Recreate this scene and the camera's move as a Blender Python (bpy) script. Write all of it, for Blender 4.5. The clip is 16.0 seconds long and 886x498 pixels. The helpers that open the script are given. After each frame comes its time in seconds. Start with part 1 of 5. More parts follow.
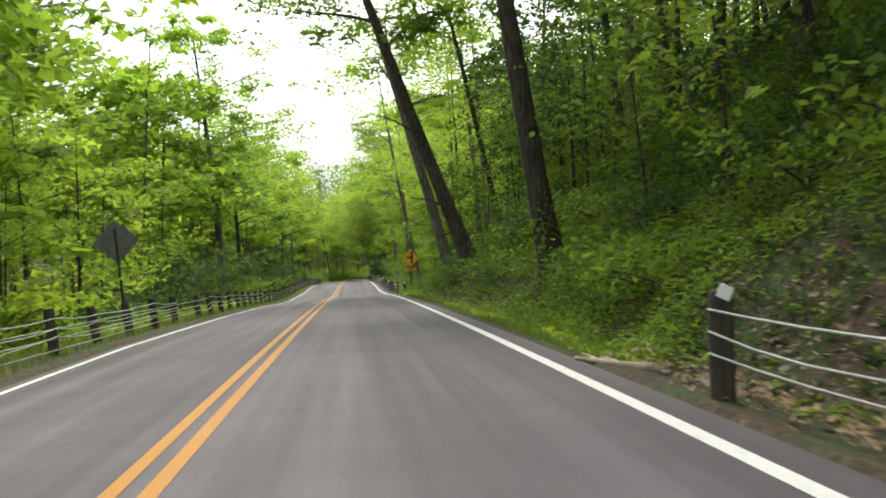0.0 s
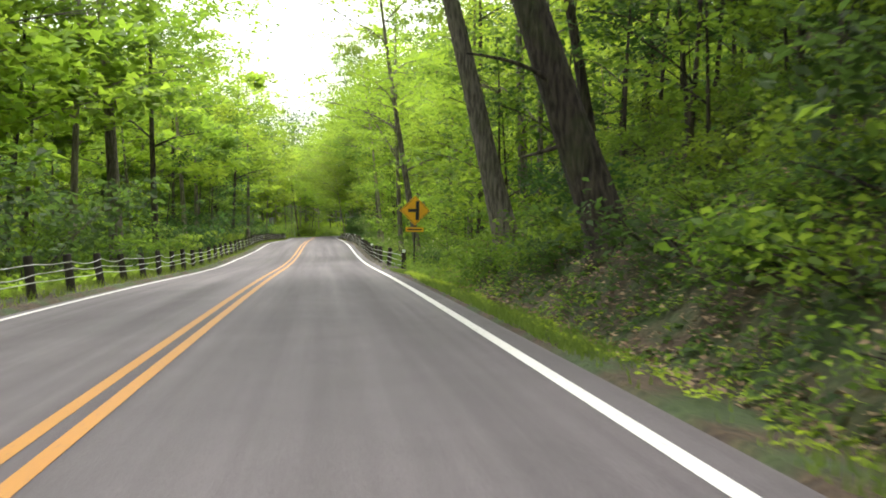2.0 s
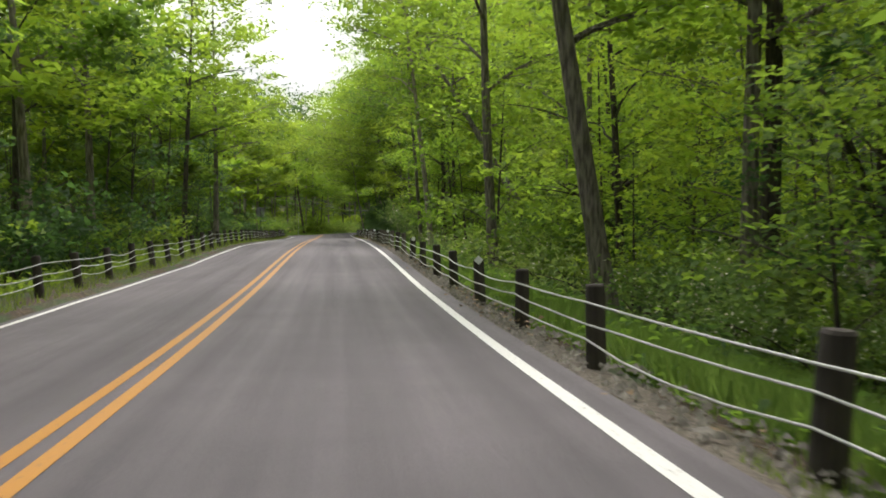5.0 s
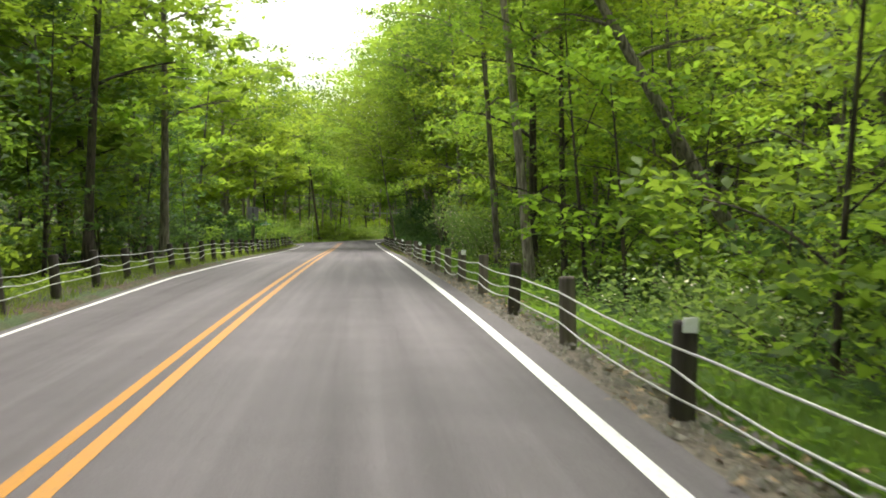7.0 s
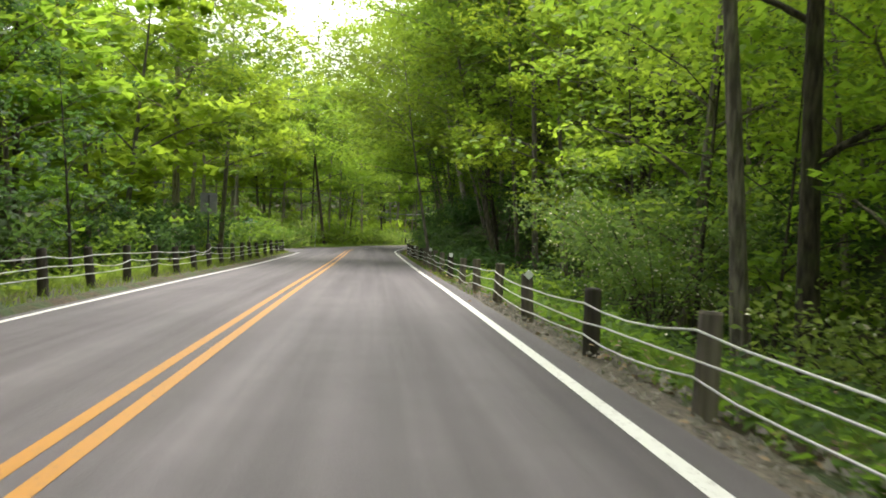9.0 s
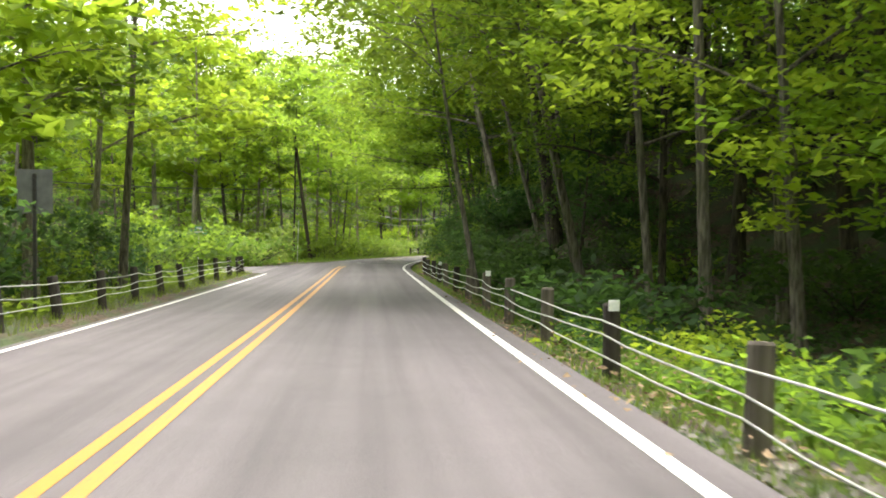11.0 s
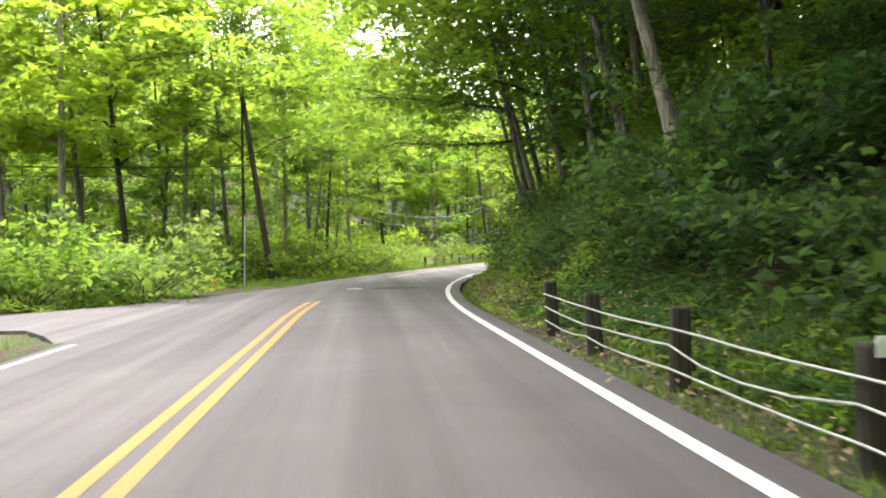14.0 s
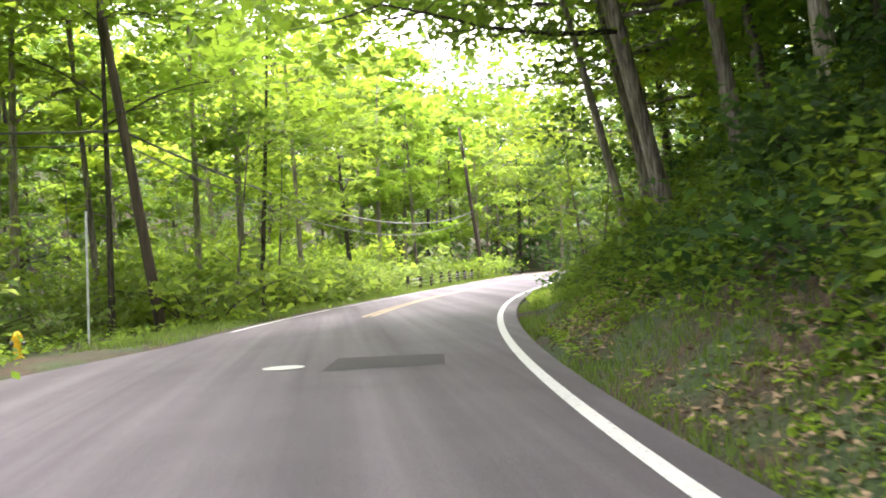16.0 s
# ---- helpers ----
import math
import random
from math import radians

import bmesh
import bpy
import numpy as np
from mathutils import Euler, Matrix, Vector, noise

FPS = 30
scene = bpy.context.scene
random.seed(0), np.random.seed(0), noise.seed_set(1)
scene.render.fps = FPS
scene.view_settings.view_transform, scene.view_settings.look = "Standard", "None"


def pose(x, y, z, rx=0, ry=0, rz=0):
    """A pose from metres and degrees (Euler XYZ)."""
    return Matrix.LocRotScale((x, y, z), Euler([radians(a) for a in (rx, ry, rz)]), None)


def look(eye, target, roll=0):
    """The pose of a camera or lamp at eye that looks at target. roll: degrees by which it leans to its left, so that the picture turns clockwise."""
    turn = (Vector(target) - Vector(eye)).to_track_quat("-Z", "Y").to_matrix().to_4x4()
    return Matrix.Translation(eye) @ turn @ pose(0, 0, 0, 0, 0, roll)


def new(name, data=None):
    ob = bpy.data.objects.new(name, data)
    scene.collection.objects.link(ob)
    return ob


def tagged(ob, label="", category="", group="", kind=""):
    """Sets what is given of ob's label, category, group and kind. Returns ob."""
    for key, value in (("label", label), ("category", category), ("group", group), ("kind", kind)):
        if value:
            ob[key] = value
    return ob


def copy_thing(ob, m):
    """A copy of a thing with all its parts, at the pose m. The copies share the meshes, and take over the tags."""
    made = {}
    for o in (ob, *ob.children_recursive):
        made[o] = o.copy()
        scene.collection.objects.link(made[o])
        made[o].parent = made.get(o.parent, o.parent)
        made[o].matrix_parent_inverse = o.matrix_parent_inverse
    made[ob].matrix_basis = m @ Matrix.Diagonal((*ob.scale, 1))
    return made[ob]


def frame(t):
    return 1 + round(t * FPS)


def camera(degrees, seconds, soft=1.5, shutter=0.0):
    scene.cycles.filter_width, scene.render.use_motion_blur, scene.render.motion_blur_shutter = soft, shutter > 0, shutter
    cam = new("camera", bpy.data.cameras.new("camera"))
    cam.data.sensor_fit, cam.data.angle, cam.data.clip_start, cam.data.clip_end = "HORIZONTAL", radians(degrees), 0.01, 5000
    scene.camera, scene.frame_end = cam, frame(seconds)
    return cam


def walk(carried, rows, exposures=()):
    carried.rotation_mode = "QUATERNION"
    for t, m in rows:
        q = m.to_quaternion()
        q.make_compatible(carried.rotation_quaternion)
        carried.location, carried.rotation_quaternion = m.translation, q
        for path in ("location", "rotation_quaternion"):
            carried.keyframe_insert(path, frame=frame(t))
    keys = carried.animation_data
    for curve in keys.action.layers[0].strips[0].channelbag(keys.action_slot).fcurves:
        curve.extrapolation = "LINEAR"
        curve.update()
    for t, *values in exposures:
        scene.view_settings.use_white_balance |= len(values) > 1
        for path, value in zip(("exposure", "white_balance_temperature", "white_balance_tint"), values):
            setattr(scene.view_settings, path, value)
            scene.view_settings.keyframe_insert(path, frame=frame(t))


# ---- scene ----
cam = camera(50.0, 16.0, 1.8, 0.2)
PATH = [
    (0, (-0.354, 2.550, 0.978), (-0.160, 4.540, 1.021), -3.25),
    (0.5, (-0.384, 8.000, 1.082), (-0.168, 9.989, 1.108), -2.17),
    (1, (-0.237, 13.211, 1.047), (-0.001, 15.198, 1.053), -0.81),
    (1.5, (-0.181, 18.802, 1.086), (0.066, 20.786, 1.062), -0.14),
    (2, (-0.118, 23.785, 1.064), (0.131, 25.769, 1.025), 0.23),
    (2.5, (-0.077, 29.427, 1.059), (0.174, 31.411, 1.014), 0.29),
    (3, (0.015, 34.406, 1.038), (0.254, 36.391, 1.005), -0.25),
    (3.5, (0.038, 40.002, 1.046), (0.266, 41.989, 1.027), -0.80),
    (4, (0.055, 44.884, 1.016), (0.275, 46.872, 1.000), -1.00),
    (4.5, (0.075, 50.537, 0.989), (0.289, 52.526, 0.957), -0.59),
    (5, (0.007, 55.425, 0.879), (0.231, 57.412, 0.833), 0.08),
    (5.2, (0.007, 57.496, 0.838), (0.233, 59.483, 0.786), 0.33),
    (7.3, (0.065, 80.108, 1.172), (0.232, 82.100, 1.142), 0.69),
    (7.5, (0.100, 82.164, 1.127), (0.261, 84.158, 1.108), 0.95),
    (8, (0.136, 86.985, 1.144), (0.300, 88.978, 1.124), 1.72),
    (8.5, (0.085, 92.413, 1.149), (0.241, 94.407, 1.115), 2.17),
    (9, (-0.032, 96.995, 1.200), (0.120, 98.989, 1.172), 2.20),
    (9.2, (-0.076, 98.827, 1.261), (0.077, 100.821, 1.238), 2.09),
    (11.3, (-0.088, 117.583, 1.212), (0.066, 119.577, 1.205), 0.22),
    (11.5, (-0.082, 119.432, 1.187), (0.064, 121.427, 1.186), -0.42),
    (12, (-0.118, 123.556, 1.161), (0.016, 125.551, 1.164), -1.18),
    (12.5, (-0.153, 128.597, 1.143), (-0.016, 130.592, 1.144), -0.84),
    (13, (-0.176, 132.673, 1.116), (-0.025, 134.667, 1.107), -0.12),
    (13.5, (-0.250, 137.364, 1.106), (-0.087, 139.357, 1.102), -0.47),
    (14, (-0.240, 141.359, 1.065), (-0.072, 143.352, 1.071), -1.06),
    (14.5, (-0.209, 145.895, 1.060), (-0.025, 147.887, 1.067), -1.12),
    (15, (-0.190, 149.822, 1.051), (0.010, 151.812, 1.061), -1.65),
    (15.5, (-0.107, 154.335, 1.110), (0.107, 156.323, 1.135), -3.02),
    (16, (0.070, 158.246, 1.091), (0.311, 160.231, 1.130), -2.87),
]
LIGHTNESS = [(0.0, -0.5, 6750, 7), (1.5, -0.2, 6750, 8), (3.0, 0.05, 6550, 14), (4.0, -0.35, 6500, 14), (5.0, -0.75, 6650, 12), (7.5, -0.15, 6900, 7), (9.2, -0.1, 6850, 8),
             (11.5, 0.65, 7000, 10), (12.5, 0.75, 6750, 14), (13.0, 0.8, 6850, 12), (14.0, 0.95, 6700, 13), (15.0, 1.25, 6600, 18), (15.5, 1.3, 6550, 20), (16.0, 1.2, 6550, 22)]
walk(cam, [(t, look(eye, target, roll)) for t, eye, target, roll in PATH], LIGHTNESS)

# ---- world, sun, exposure ----
world = bpy.data.worlds.new("sky")
scene.world = world
world.use_nodes = True
wn, wl = world.node_tree.nodes, world.node_tree.links
sky = wn.new("ShaderNodeTexSky")
sky.sky_type, sky.sun_disc = "NISHITA", False
sky.sun_elevation, sky.sun_rotation = radians(73), radians(20)
sky.dust_density, sky.air_density = 6.0, 1.0
pale = wn.new("ShaderNodeHueSaturation")
pale.inputs["Saturation"].default_value = 0.22
wl.new(sky.outputs["Color"], pale.inputs["Color"])
wl.new(pale.outputs["Color"], wn["Background"].inputs["Color"])
wn["Background"].inputs["Strength"].default_value = 0.62
sun_data = bpy.data.lights.new("sun", "SUN")
sun_data.energy, sun_data.angle, sun_data.color = 1.1, radians(24), (1.0, 0.96, 0.86)
sun = new("sun", sun_data)
sun.matrix_basis = look((12, 72, 118), (0, 40, 0))


# ---- materials ----
def material(name, rough=0.8, metal=0.0):
    m = bpy.data.materials.new(name)
    m.use_nodes = True
    b = m.node_tree.nodes["Principled BSDF"]
    b.inputs["Roughness"].default_value, b.inputs["Metallic"].default_value = rough, metal
    return m, m.node_tree.nodes, m.node_tree.links, b


def ramp(n, l, source, stops):
    r = n.new("ShaderNodeValToRGB")
    while len(r.color_ramp.elements) < len(stops):
        r.color_ramp.elements.new(0.5)
    for e, (p, c) in zip(r.color_ramp.elements, stops):
        e.position, e.color = p, (*c, 1)
    l.new(source, r.inputs["Fac"])
    return r.outputs["Color"]


def grain(n, l, scale, detail=4.0, stretch=None, space="Object"):
    tc = n.new("ShaderNodeTexCoord")
    t = n.new("ShaderNodeTexNoise")
    t.inputs["Scale"].default_value, t.inputs["Detail"].default_value = scale, detail
    if stretch:
        mp = n.new("ShaderNodeMapping")
        mp.inputs["Scale"].default_value = stretch
        l.new(tc.outputs[space], mp.inputs["Vector"])
        l.new(mp.outputs["Vector"], t.inputs["Vector"])
    else:
        l.new(tc.outputs[space], t.inputs["Vector"])
    return t.outputs["Fac"]


def mix(n, l, fac, a, b, mode="MIX"):
    m = n.new("ShaderNodeMix")
    m.data_type, m.blend_type = "RGBA", mode
    for sock, v in ((m.inputs[0], fac), (m.inputs[6], a), (m.inputs[7], b)):
        if hasattr(v, "links"):
            l.new(v, sock)
        elif isinstance(v, tuple):
            sock.default_value = (*v, 1)
        else:
            sock.default_value = v
    return m.outputs[2]


def bump(n, l, b, height, strength, distance=0.02):
    k = n.new("ShaderNodeBump")
    k.inputs["Strength"].default_value, k.inputs["Distance"].default_value = strength, distance
    l.new(height, k.inputs["Height"])
    l.new(k.outputs["Normal"], b.inputs["Normal"])


def plain(name, c0, c1, scale=8.0, rough=0.8, metal=0.0, stretch=None, relief=0.0):
    m, n, l, b = material(name, rough, metal)
    g = grain(n, l, scale, 5.0, stretch)
    l.new(ramp(n, l, g, [(0.32, c0), (0.68, c1)]), b.inputs["Base Color"])
    if relief:
        bump(n, l, b, g, relief)
    return m


def make_asphalt():
    m, n, l, b = material("asphalt", 0.58)
    fine, mid, wide, streak, blot = grain(n, l, 95, 3), grain(n, l, 1.3, 5), grain(n, l, 1.0, 4, (1.7, 0.035, 1.0)), grain(n, l, 1.0, 5, (7.0, 0.12, 1.0)), grain(n, l, 0.28, 4)
    c = ramp(n, l, fine, [(0.3, (0.050, 0.043, 0.050)), (0.7, (0.104, 0.090, 0.103))])
    c = mix(n, l, 0.6, c, ramp(n, l, mid, [(0.3, (0.78, 0.78, 0.78)), (0.7, (1.12, 1.12, 1.12))]), "MULTIPLY")
    c = mix(n, l, 1.0, c, ramp(n, l, wide, [(0.32, (0.74, 0.74, 0.75)), (0.68, (1.16, 1.15, 1.15))]), "MULTIPLY")
    c = mix(n, l, 0.7, c, ramp(n, l, streak, [(0.34, (0.80, 0.80, 0.80)), (0.66, (1.12, 1.12, 1.12))]), "MULTIPLY")
    c = mix(n, l, 0.7, c, ramp(n, l, blot, [(0.40, (0.86, 0.85, 0.86)), (0.62, (1.08, 1.07, 1.06))]), "MULTIPLY")
    l.new(c, b.inputs["Base Color"])
    l.new(ramp(n, l, wide, [(0.3, (0.82, 0.82, 0.82)), (0.7, (0.66, 0.66, 0.66))]), b.inputs["Roughness"])
    bump(n, l, b, fine, 0.45, 0.008)
    return m


def make_paint(name, colour, dull):
    m, n, l, b = material(name, 0.6)
    wear = grain(n, l, 26, 6)
    l.new(ramp(n, l, wear, [(0.28, dull), (0.42, colour), (0.8, colour)]), b.inputs["Base Color"])
    bump(n, l, b, grain(n, l, 90, 3), 0.25, 0.004)
    return m


def make_leaf(name, dark, light, glow, shine=0.16):
    m, n, l, b = material(name, 0.58)
    geo, info = n.new("ShaderNodeNewGeometry"), n.new("ShaderNodeObjectInfo")
    c = ramp(n, l, geo.outputs["Random Per Island"], [(0.0, dark), (1.0, light)])
    tint = ramp(n, l, info.outputs["Random"], [(0.0, (0.78, 0.88, 0.85)), (0.5, (1.0, 1.0, 1.0)), (1.0, (1.14, 1.04, 0.92))])
    c = mix(n, l, 1.0, c, tint, "MULTIPLY")
    l.new(c, b.inputs["Base Color"])
    b.inputs["Specular IOR Level"].default_value = shine
    t = n.new("ShaderNodeBsdfTranslucent")
    l.new(mix(n, l, 1.0, tint, glow, "MULTIPLY"), t.inputs["Color"])
    s = n.new("ShaderNodeMixShader")
    s.inputs["Fac"].default_value = 0.46
    l.new(b.outputs["BSDF"], s.inputs[1])
    l.new(t.outputs["BSDF"], s.inputs[2])
    l.new(s.outputs["Shader"], n["Material Output"].inputs["Surface"])
    return m


def make_bark(name, c0, c1, moss=(0.07, 0.09, 0.03)):
    m, n, l, b = material(name, 0.92)
    ridge, blotch = grain(n, l, 17, 7, (1.0, 1.0, 0.17)), grain(n, l, 1.1, 3)
    c = ramp(n, l, ridge, [(0.38, c0), (0.62, c1)])
    c = mix(n, l, ramp(n, l, blotch, [(0.52, (0, 0, 0)), (0.72, (0.55, 0.55, 0.55))]), c, moss)
    l.new(c, b.inputs["Base Color"])
    bump(n, l, b, ridge, 1.0, 0.09)
    return m


def make_soil():
    m, n, l, b = material("forest_soil", 0.95)
    flakes, patch, wide = grain(n, l, 14, 6), grain(n, l, 0.9, 4), grain(n, l, 0.12, 3)
    c = ramp(n, l, flakes, [(0.3, (0.020, 0.014, 0.009)), (0.5, (0.048, 0.031, 0.019)), (0.72, (0.115, 0.078, 0.047))])
    g = ramp(n, l, flakes, [(0.3, (0.018, 0.032, 0.010)), (0.7, (0.05, 0.08, 0.022))])
    f = ramp(n, l, patch, [(0.42, (0, 0, 0)), (0.6, (1, 1, 1))])
    l.new(mix(n, l, f, c, g), b.inputs["Base Color"])
    bump(n, l, b, flakes, 1.0, 0.06)
    return m


ASPHALT = make_asphalt()
WHITE = make_paint("white_road_paint", (0.58, 0.58, 0.57), (0.26, 0.25, 0.25))
YELLOW = make_paint("yellow_road_paint", (0.33, 0.142, 0.010), (0.18, 0.100, 0.034))
WORN_YELLOW = make_paint("worn_yellow_paint", (0.30, 0.21, 0.09), (0.16, 0.13, 0.10))
PATCH = plain("fresh_asphalt", (0.020, 0.019, 0.020), (0.042, 0.040, 0.041), 60, 0.85, relief=0.3)
GRAVEL = plain("gravel_dust", (0.045, 0.036, 0.028), (0.155, 0.130, 0.105), 22, 0.95, relief=0.8)
SOIL = make_soil()
LITTER = plain("dead_leaf", (0.12, 0.076, 0.042), (0.32, 0.23, 0.14), 9, 0.9)
STONE = plain("grey_stone", (0.10, 0.09, 0.08), (0.27, 0.25, 0.22), 12, 0.9, relief=0.4)
LEAF_BRIGHT = make_leaf("spring_leaf", (0.066, 0.122, 0.013), (0.192, 0.295, 0.032), (0.47, 0.67, 0.066))
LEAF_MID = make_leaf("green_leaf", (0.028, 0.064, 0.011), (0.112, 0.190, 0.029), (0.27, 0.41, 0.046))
# deep green, darkened further so its colour stands in for woodland shade
LEAF_SHADED = make_leaf("shaded_deep_green_leaf", (0.013, 0.033, 0.011), (0.052, 0.102, 0.032), (0.10, 0.19, 0.042))
LEAF_PALE = make_leaf("pale_shrub_leaf", (0.05, 0.10, 0.024), (0.155, 0.225, 0.068), (0.27, 0.38, 0.08))
GRASS = make_leaf("grass_blade", (0.045, 0.090, 0.016), (0.135, 0.210, 0.045), (0.26, 0.37, 0.075))
FLOWER = plain("cream_blossom", (0.55, 0.50, 0.36), (0.75, 0.72, 0.58), 30)
BARK_GREY = make_bark("grey_bark", (0.07, 0.06, 0.05), (0.21, 0.185, 0.155))
BARK_DARK = make_bark("dark_bark", (0.018, 0.014, 0.011), (0.075, 0.06, 0.047))
BARK_PALE = make_bark("pale_bark", (0.14, 0.12, 0.10), (0.34, 0.30, 0.255))
POST_WOOD = plain("weathered_post_wood", (0.014, 0.011, 0.009), (0.062, 0.052, 0.042), 7, 0.92, stretch=(1, 1, 0.12), relief=0.6)
GREY_WOOD = plain("grey_post_wood", (0.04, 0.034, 0.028), (0.17, 0.145, 0.12), 7, 0.92, stretch=(1, 1, 0.12), relief=0.6)
POLE_WOOD = plain("creosoted_pole_wood", (0.022, 0.016, 0.012), (0.085, 0.062, 0.047), 7, 0.9, stretch=(1, 1, 0.1), relief=0.5)
CABLE_STEEL = plain("galvanised_cable", (0.36, 0.37, 0.37), (0.62, 0.63, 0.63), 40, 0.45, 0.6)
DARK_STEEL = plain("dark_sign_post_steel", (0.018, 0.018, 0.018), (0.05, 0.047, 0.044), 20, 0.6, 0.3)
GREY_STEEL = plain("grey_sign_back", (0.09, 0.095, 0.095), (0.15, 0.155, 0.155), 6, 0.6, 0.0)
PALE_STEEL = plain("pale_grey_pipe", (0.36, 0.37, 0.37), (0.52, 0.53, 0.53), 9, 0.5, 0.2)
SIGN_YELLOW = plain("sign_yellow", (0.90, 0.45, 0.008), (0.95, 0.50, 0.012), 4, 0.4)
SIGN_BLACK = plain("sign_black", (0.010, 0.010, 0.010), (0.022, 0.022, 0.022), 10, 0.45)
SIGN_GREEN = plain("sign_green", (0.02, 0.17, 0.10), (0.03, 0.22, 0.13), 5, 0.45)
REFLECT = plain("white_reflector", (0.72, 0.74, 0.76), (0.85, 0.87, 0.88), 30, 0.25)
HYDRANT_YELLOW = plain("hydrant_yellow", (0.72, 0.42, 0.01), (0.82, 0.52, 0.02), 9, 0.45)
# black sheath lightened to grey, putting the sky's glint into its colour
WIRE_BLACK = plain("sky_glint_cable_sheath", (0.05, 0.05, 0.05), (0.11, 0.11, 0.11), 20, 0.4)
DEAD_WOOD = plain("bleached_dead_wood", (0.22, 0.18, 0.13), (0.46, 0.40, 0.31), 6, 0.9, stretch=(1, 1, 0.2), relief=0.5)


# ---- mesh helpers ----
def mesh_from(name, verts, faces, mat, smooth=False):
    me = bpy.data.meshes.new(name)
    me.from_pydata([tuple(v) for v in verts], [], faces)
    me.materials.append(mat)
    if smooth:
        me.polygons.foreach_set("use_smooth", np.ones(len(me.polygons), dtype=bool))
    me.update()
    return me


def leaf_cloud(name, corners, mat):
    """One mesh of separate leaves, from an array (n, corners, 3)."""
    k, c = corners.shape[:2]
    me = bpy.data.meshes.new(name)
    me.vertices.add(c * k)
    me.vertices.foreach_set("co", np.ascontiguousarray(corners, dtype=np.float32).reshape(-1))
    me.loops.add(c * k)
    me.loops.foreach_set("vertex_index", np.arange(c * k, dtype=np.int32))
    me.polygons.add(k)
    me.polygons.foreach_set("loop_start", np.arange(0, c * k, c, dtype=np.int32))
    me.materials.append(mat)
    me.update(calc_edges=True)
    return me


def child(name, me, parent, label="", m=None):
    ob = new(name, me)
    ob.parent = parent
    if m is not None:
        ob.matrix_basis = m
    return tagged(ob, label) if label else ob


def part(name, bm, mat, parent, label="", m=None, smooth=False):
    me = bpy.data.meshes.new(name)
    bm.to_mesh(me)
    bm.free()
    me.materials.append(mat)
    if smooth:
        me.polygons.foreach_set("use_smooth", np.ones(len(me.polygons), dtype=bool))
    return child(name, me, parent, label, m)


def box(sx, sy, sz, at=(0, 0, 0), bevel=0.0, m=None):
    bm = bmesh.new()
    bmesh.ops.create_cube(bm, size=1, matrix=Matrix.Translation(at) @ (m or Matrix()) @ Matrix.Diagonal((sx, sy, sz, 1)))
    if bevel:
        bmesh.ops.bevel(bm, geom=bm.edges[:], offset=bevel, segments=2, affect="EDGES", profile=0.5)
    return bm


def tube(points, radii, sides=8, wobble=0.0, rng=None):
    """Vertices and faces of a tapered tube along points."""
    pts = np.asarray(points, float)
    tang = np.gradient(pts, axis=0)
    tang /= np.linalg.norm(tang, axis=1)[:, None] + 1e-9
    ref = np.array([0.31, 0.95, 0.05]) if abs(tang[0][2]) > 0.7 else np.array([0.0, 0.0, 1.0])
    verts, faces = [], []
    for i, (p, t, r) in enumerate(zip(pts, tang, radii)):
        u = np.cross(t, ref)
        u /= np.linalg.norm(u) + 1e-9
        v = np.cross(t, u)
        for k in range(sides):
            a = 2 * math.pi * k / sides
            rr = r * (1 + (rng.uniform(-wobble, wobble) if wobble else 0))
            verts.append(p + rr * (math.cos(a) * u + math.sin(a) * v))
        if i:
            b0, b1 = (i - 1) * sides, i * sides
            for k in range(sides):
                faces.append((b0 + k, b0 + (k + 1) % sides, b1 + (k + 1) % sides, b1 + k))
    faces.append(tuple(range(sides))[::-1])
    faces.append(tuple(range((len(pts) - 1) * sides, len(pts) * sides)))
    return verts, faces


def join(lists):
    verts, faces = [], []
    for v, f in lists:
        k = len(verts)
        verts += list(v)
        faces += [tuple(i + k for i in q) for q in f]
    return verts, faces


def leaves(centres, spread, per, size, rng, flat=0.35, droop=0.5, tri=False):
    """Leaf quads scattered round the centres; spread is a radius for each centre."""
    c = np.repeat(np.asarray(centres, float), per, axis=0)
    s = np.repeat(np.asarray(spread, float), per)
    k = len(c)
    off = rng.normal(0, 0.5, (k, 3)) * s[:, None]
    off[:, 2] *= flat
    p = c + off
    a = rng.uniform(0, 2 * math.pi, k)
    n = np.stack([rng.normal(0, droop, k), rng.normal(0, droop, k), np.ones(k)], 1)
    n /= np.linalg.norm(n, axis=1)[:, None]
    u = np.stack([np.cos(a), np.sin(a), np.zeros(k)], 1)
    u -= n * (u * n).sum(1)[:, None]
    u /= np.linalg.norm(u, axis=1)[:, None]
    v = np.cross(n, u)
    L = (size * rng.uniform(0.6, 1.35, k))[:, None]
    W = L * rng.uniform(0.42, 0.62, k)[:, None]
    fold = n * L * rng.uniform(-0.12, 0.2, k)[:, None]
    if tri:
        return np.stack([p - u * L * 0.5 - v * W * 0.18, p + u * L * 0.2 + v * W * 0.75 + fold, p + u * L * 0.5 - v * W * 0.45], 1)
    return np.stack([p - u * L * 0.5, p + v * W * 0.5 + fold, p + u * L * 0.5 - n * L * 0.1, p - v * W * 0.5 + fold], 1)


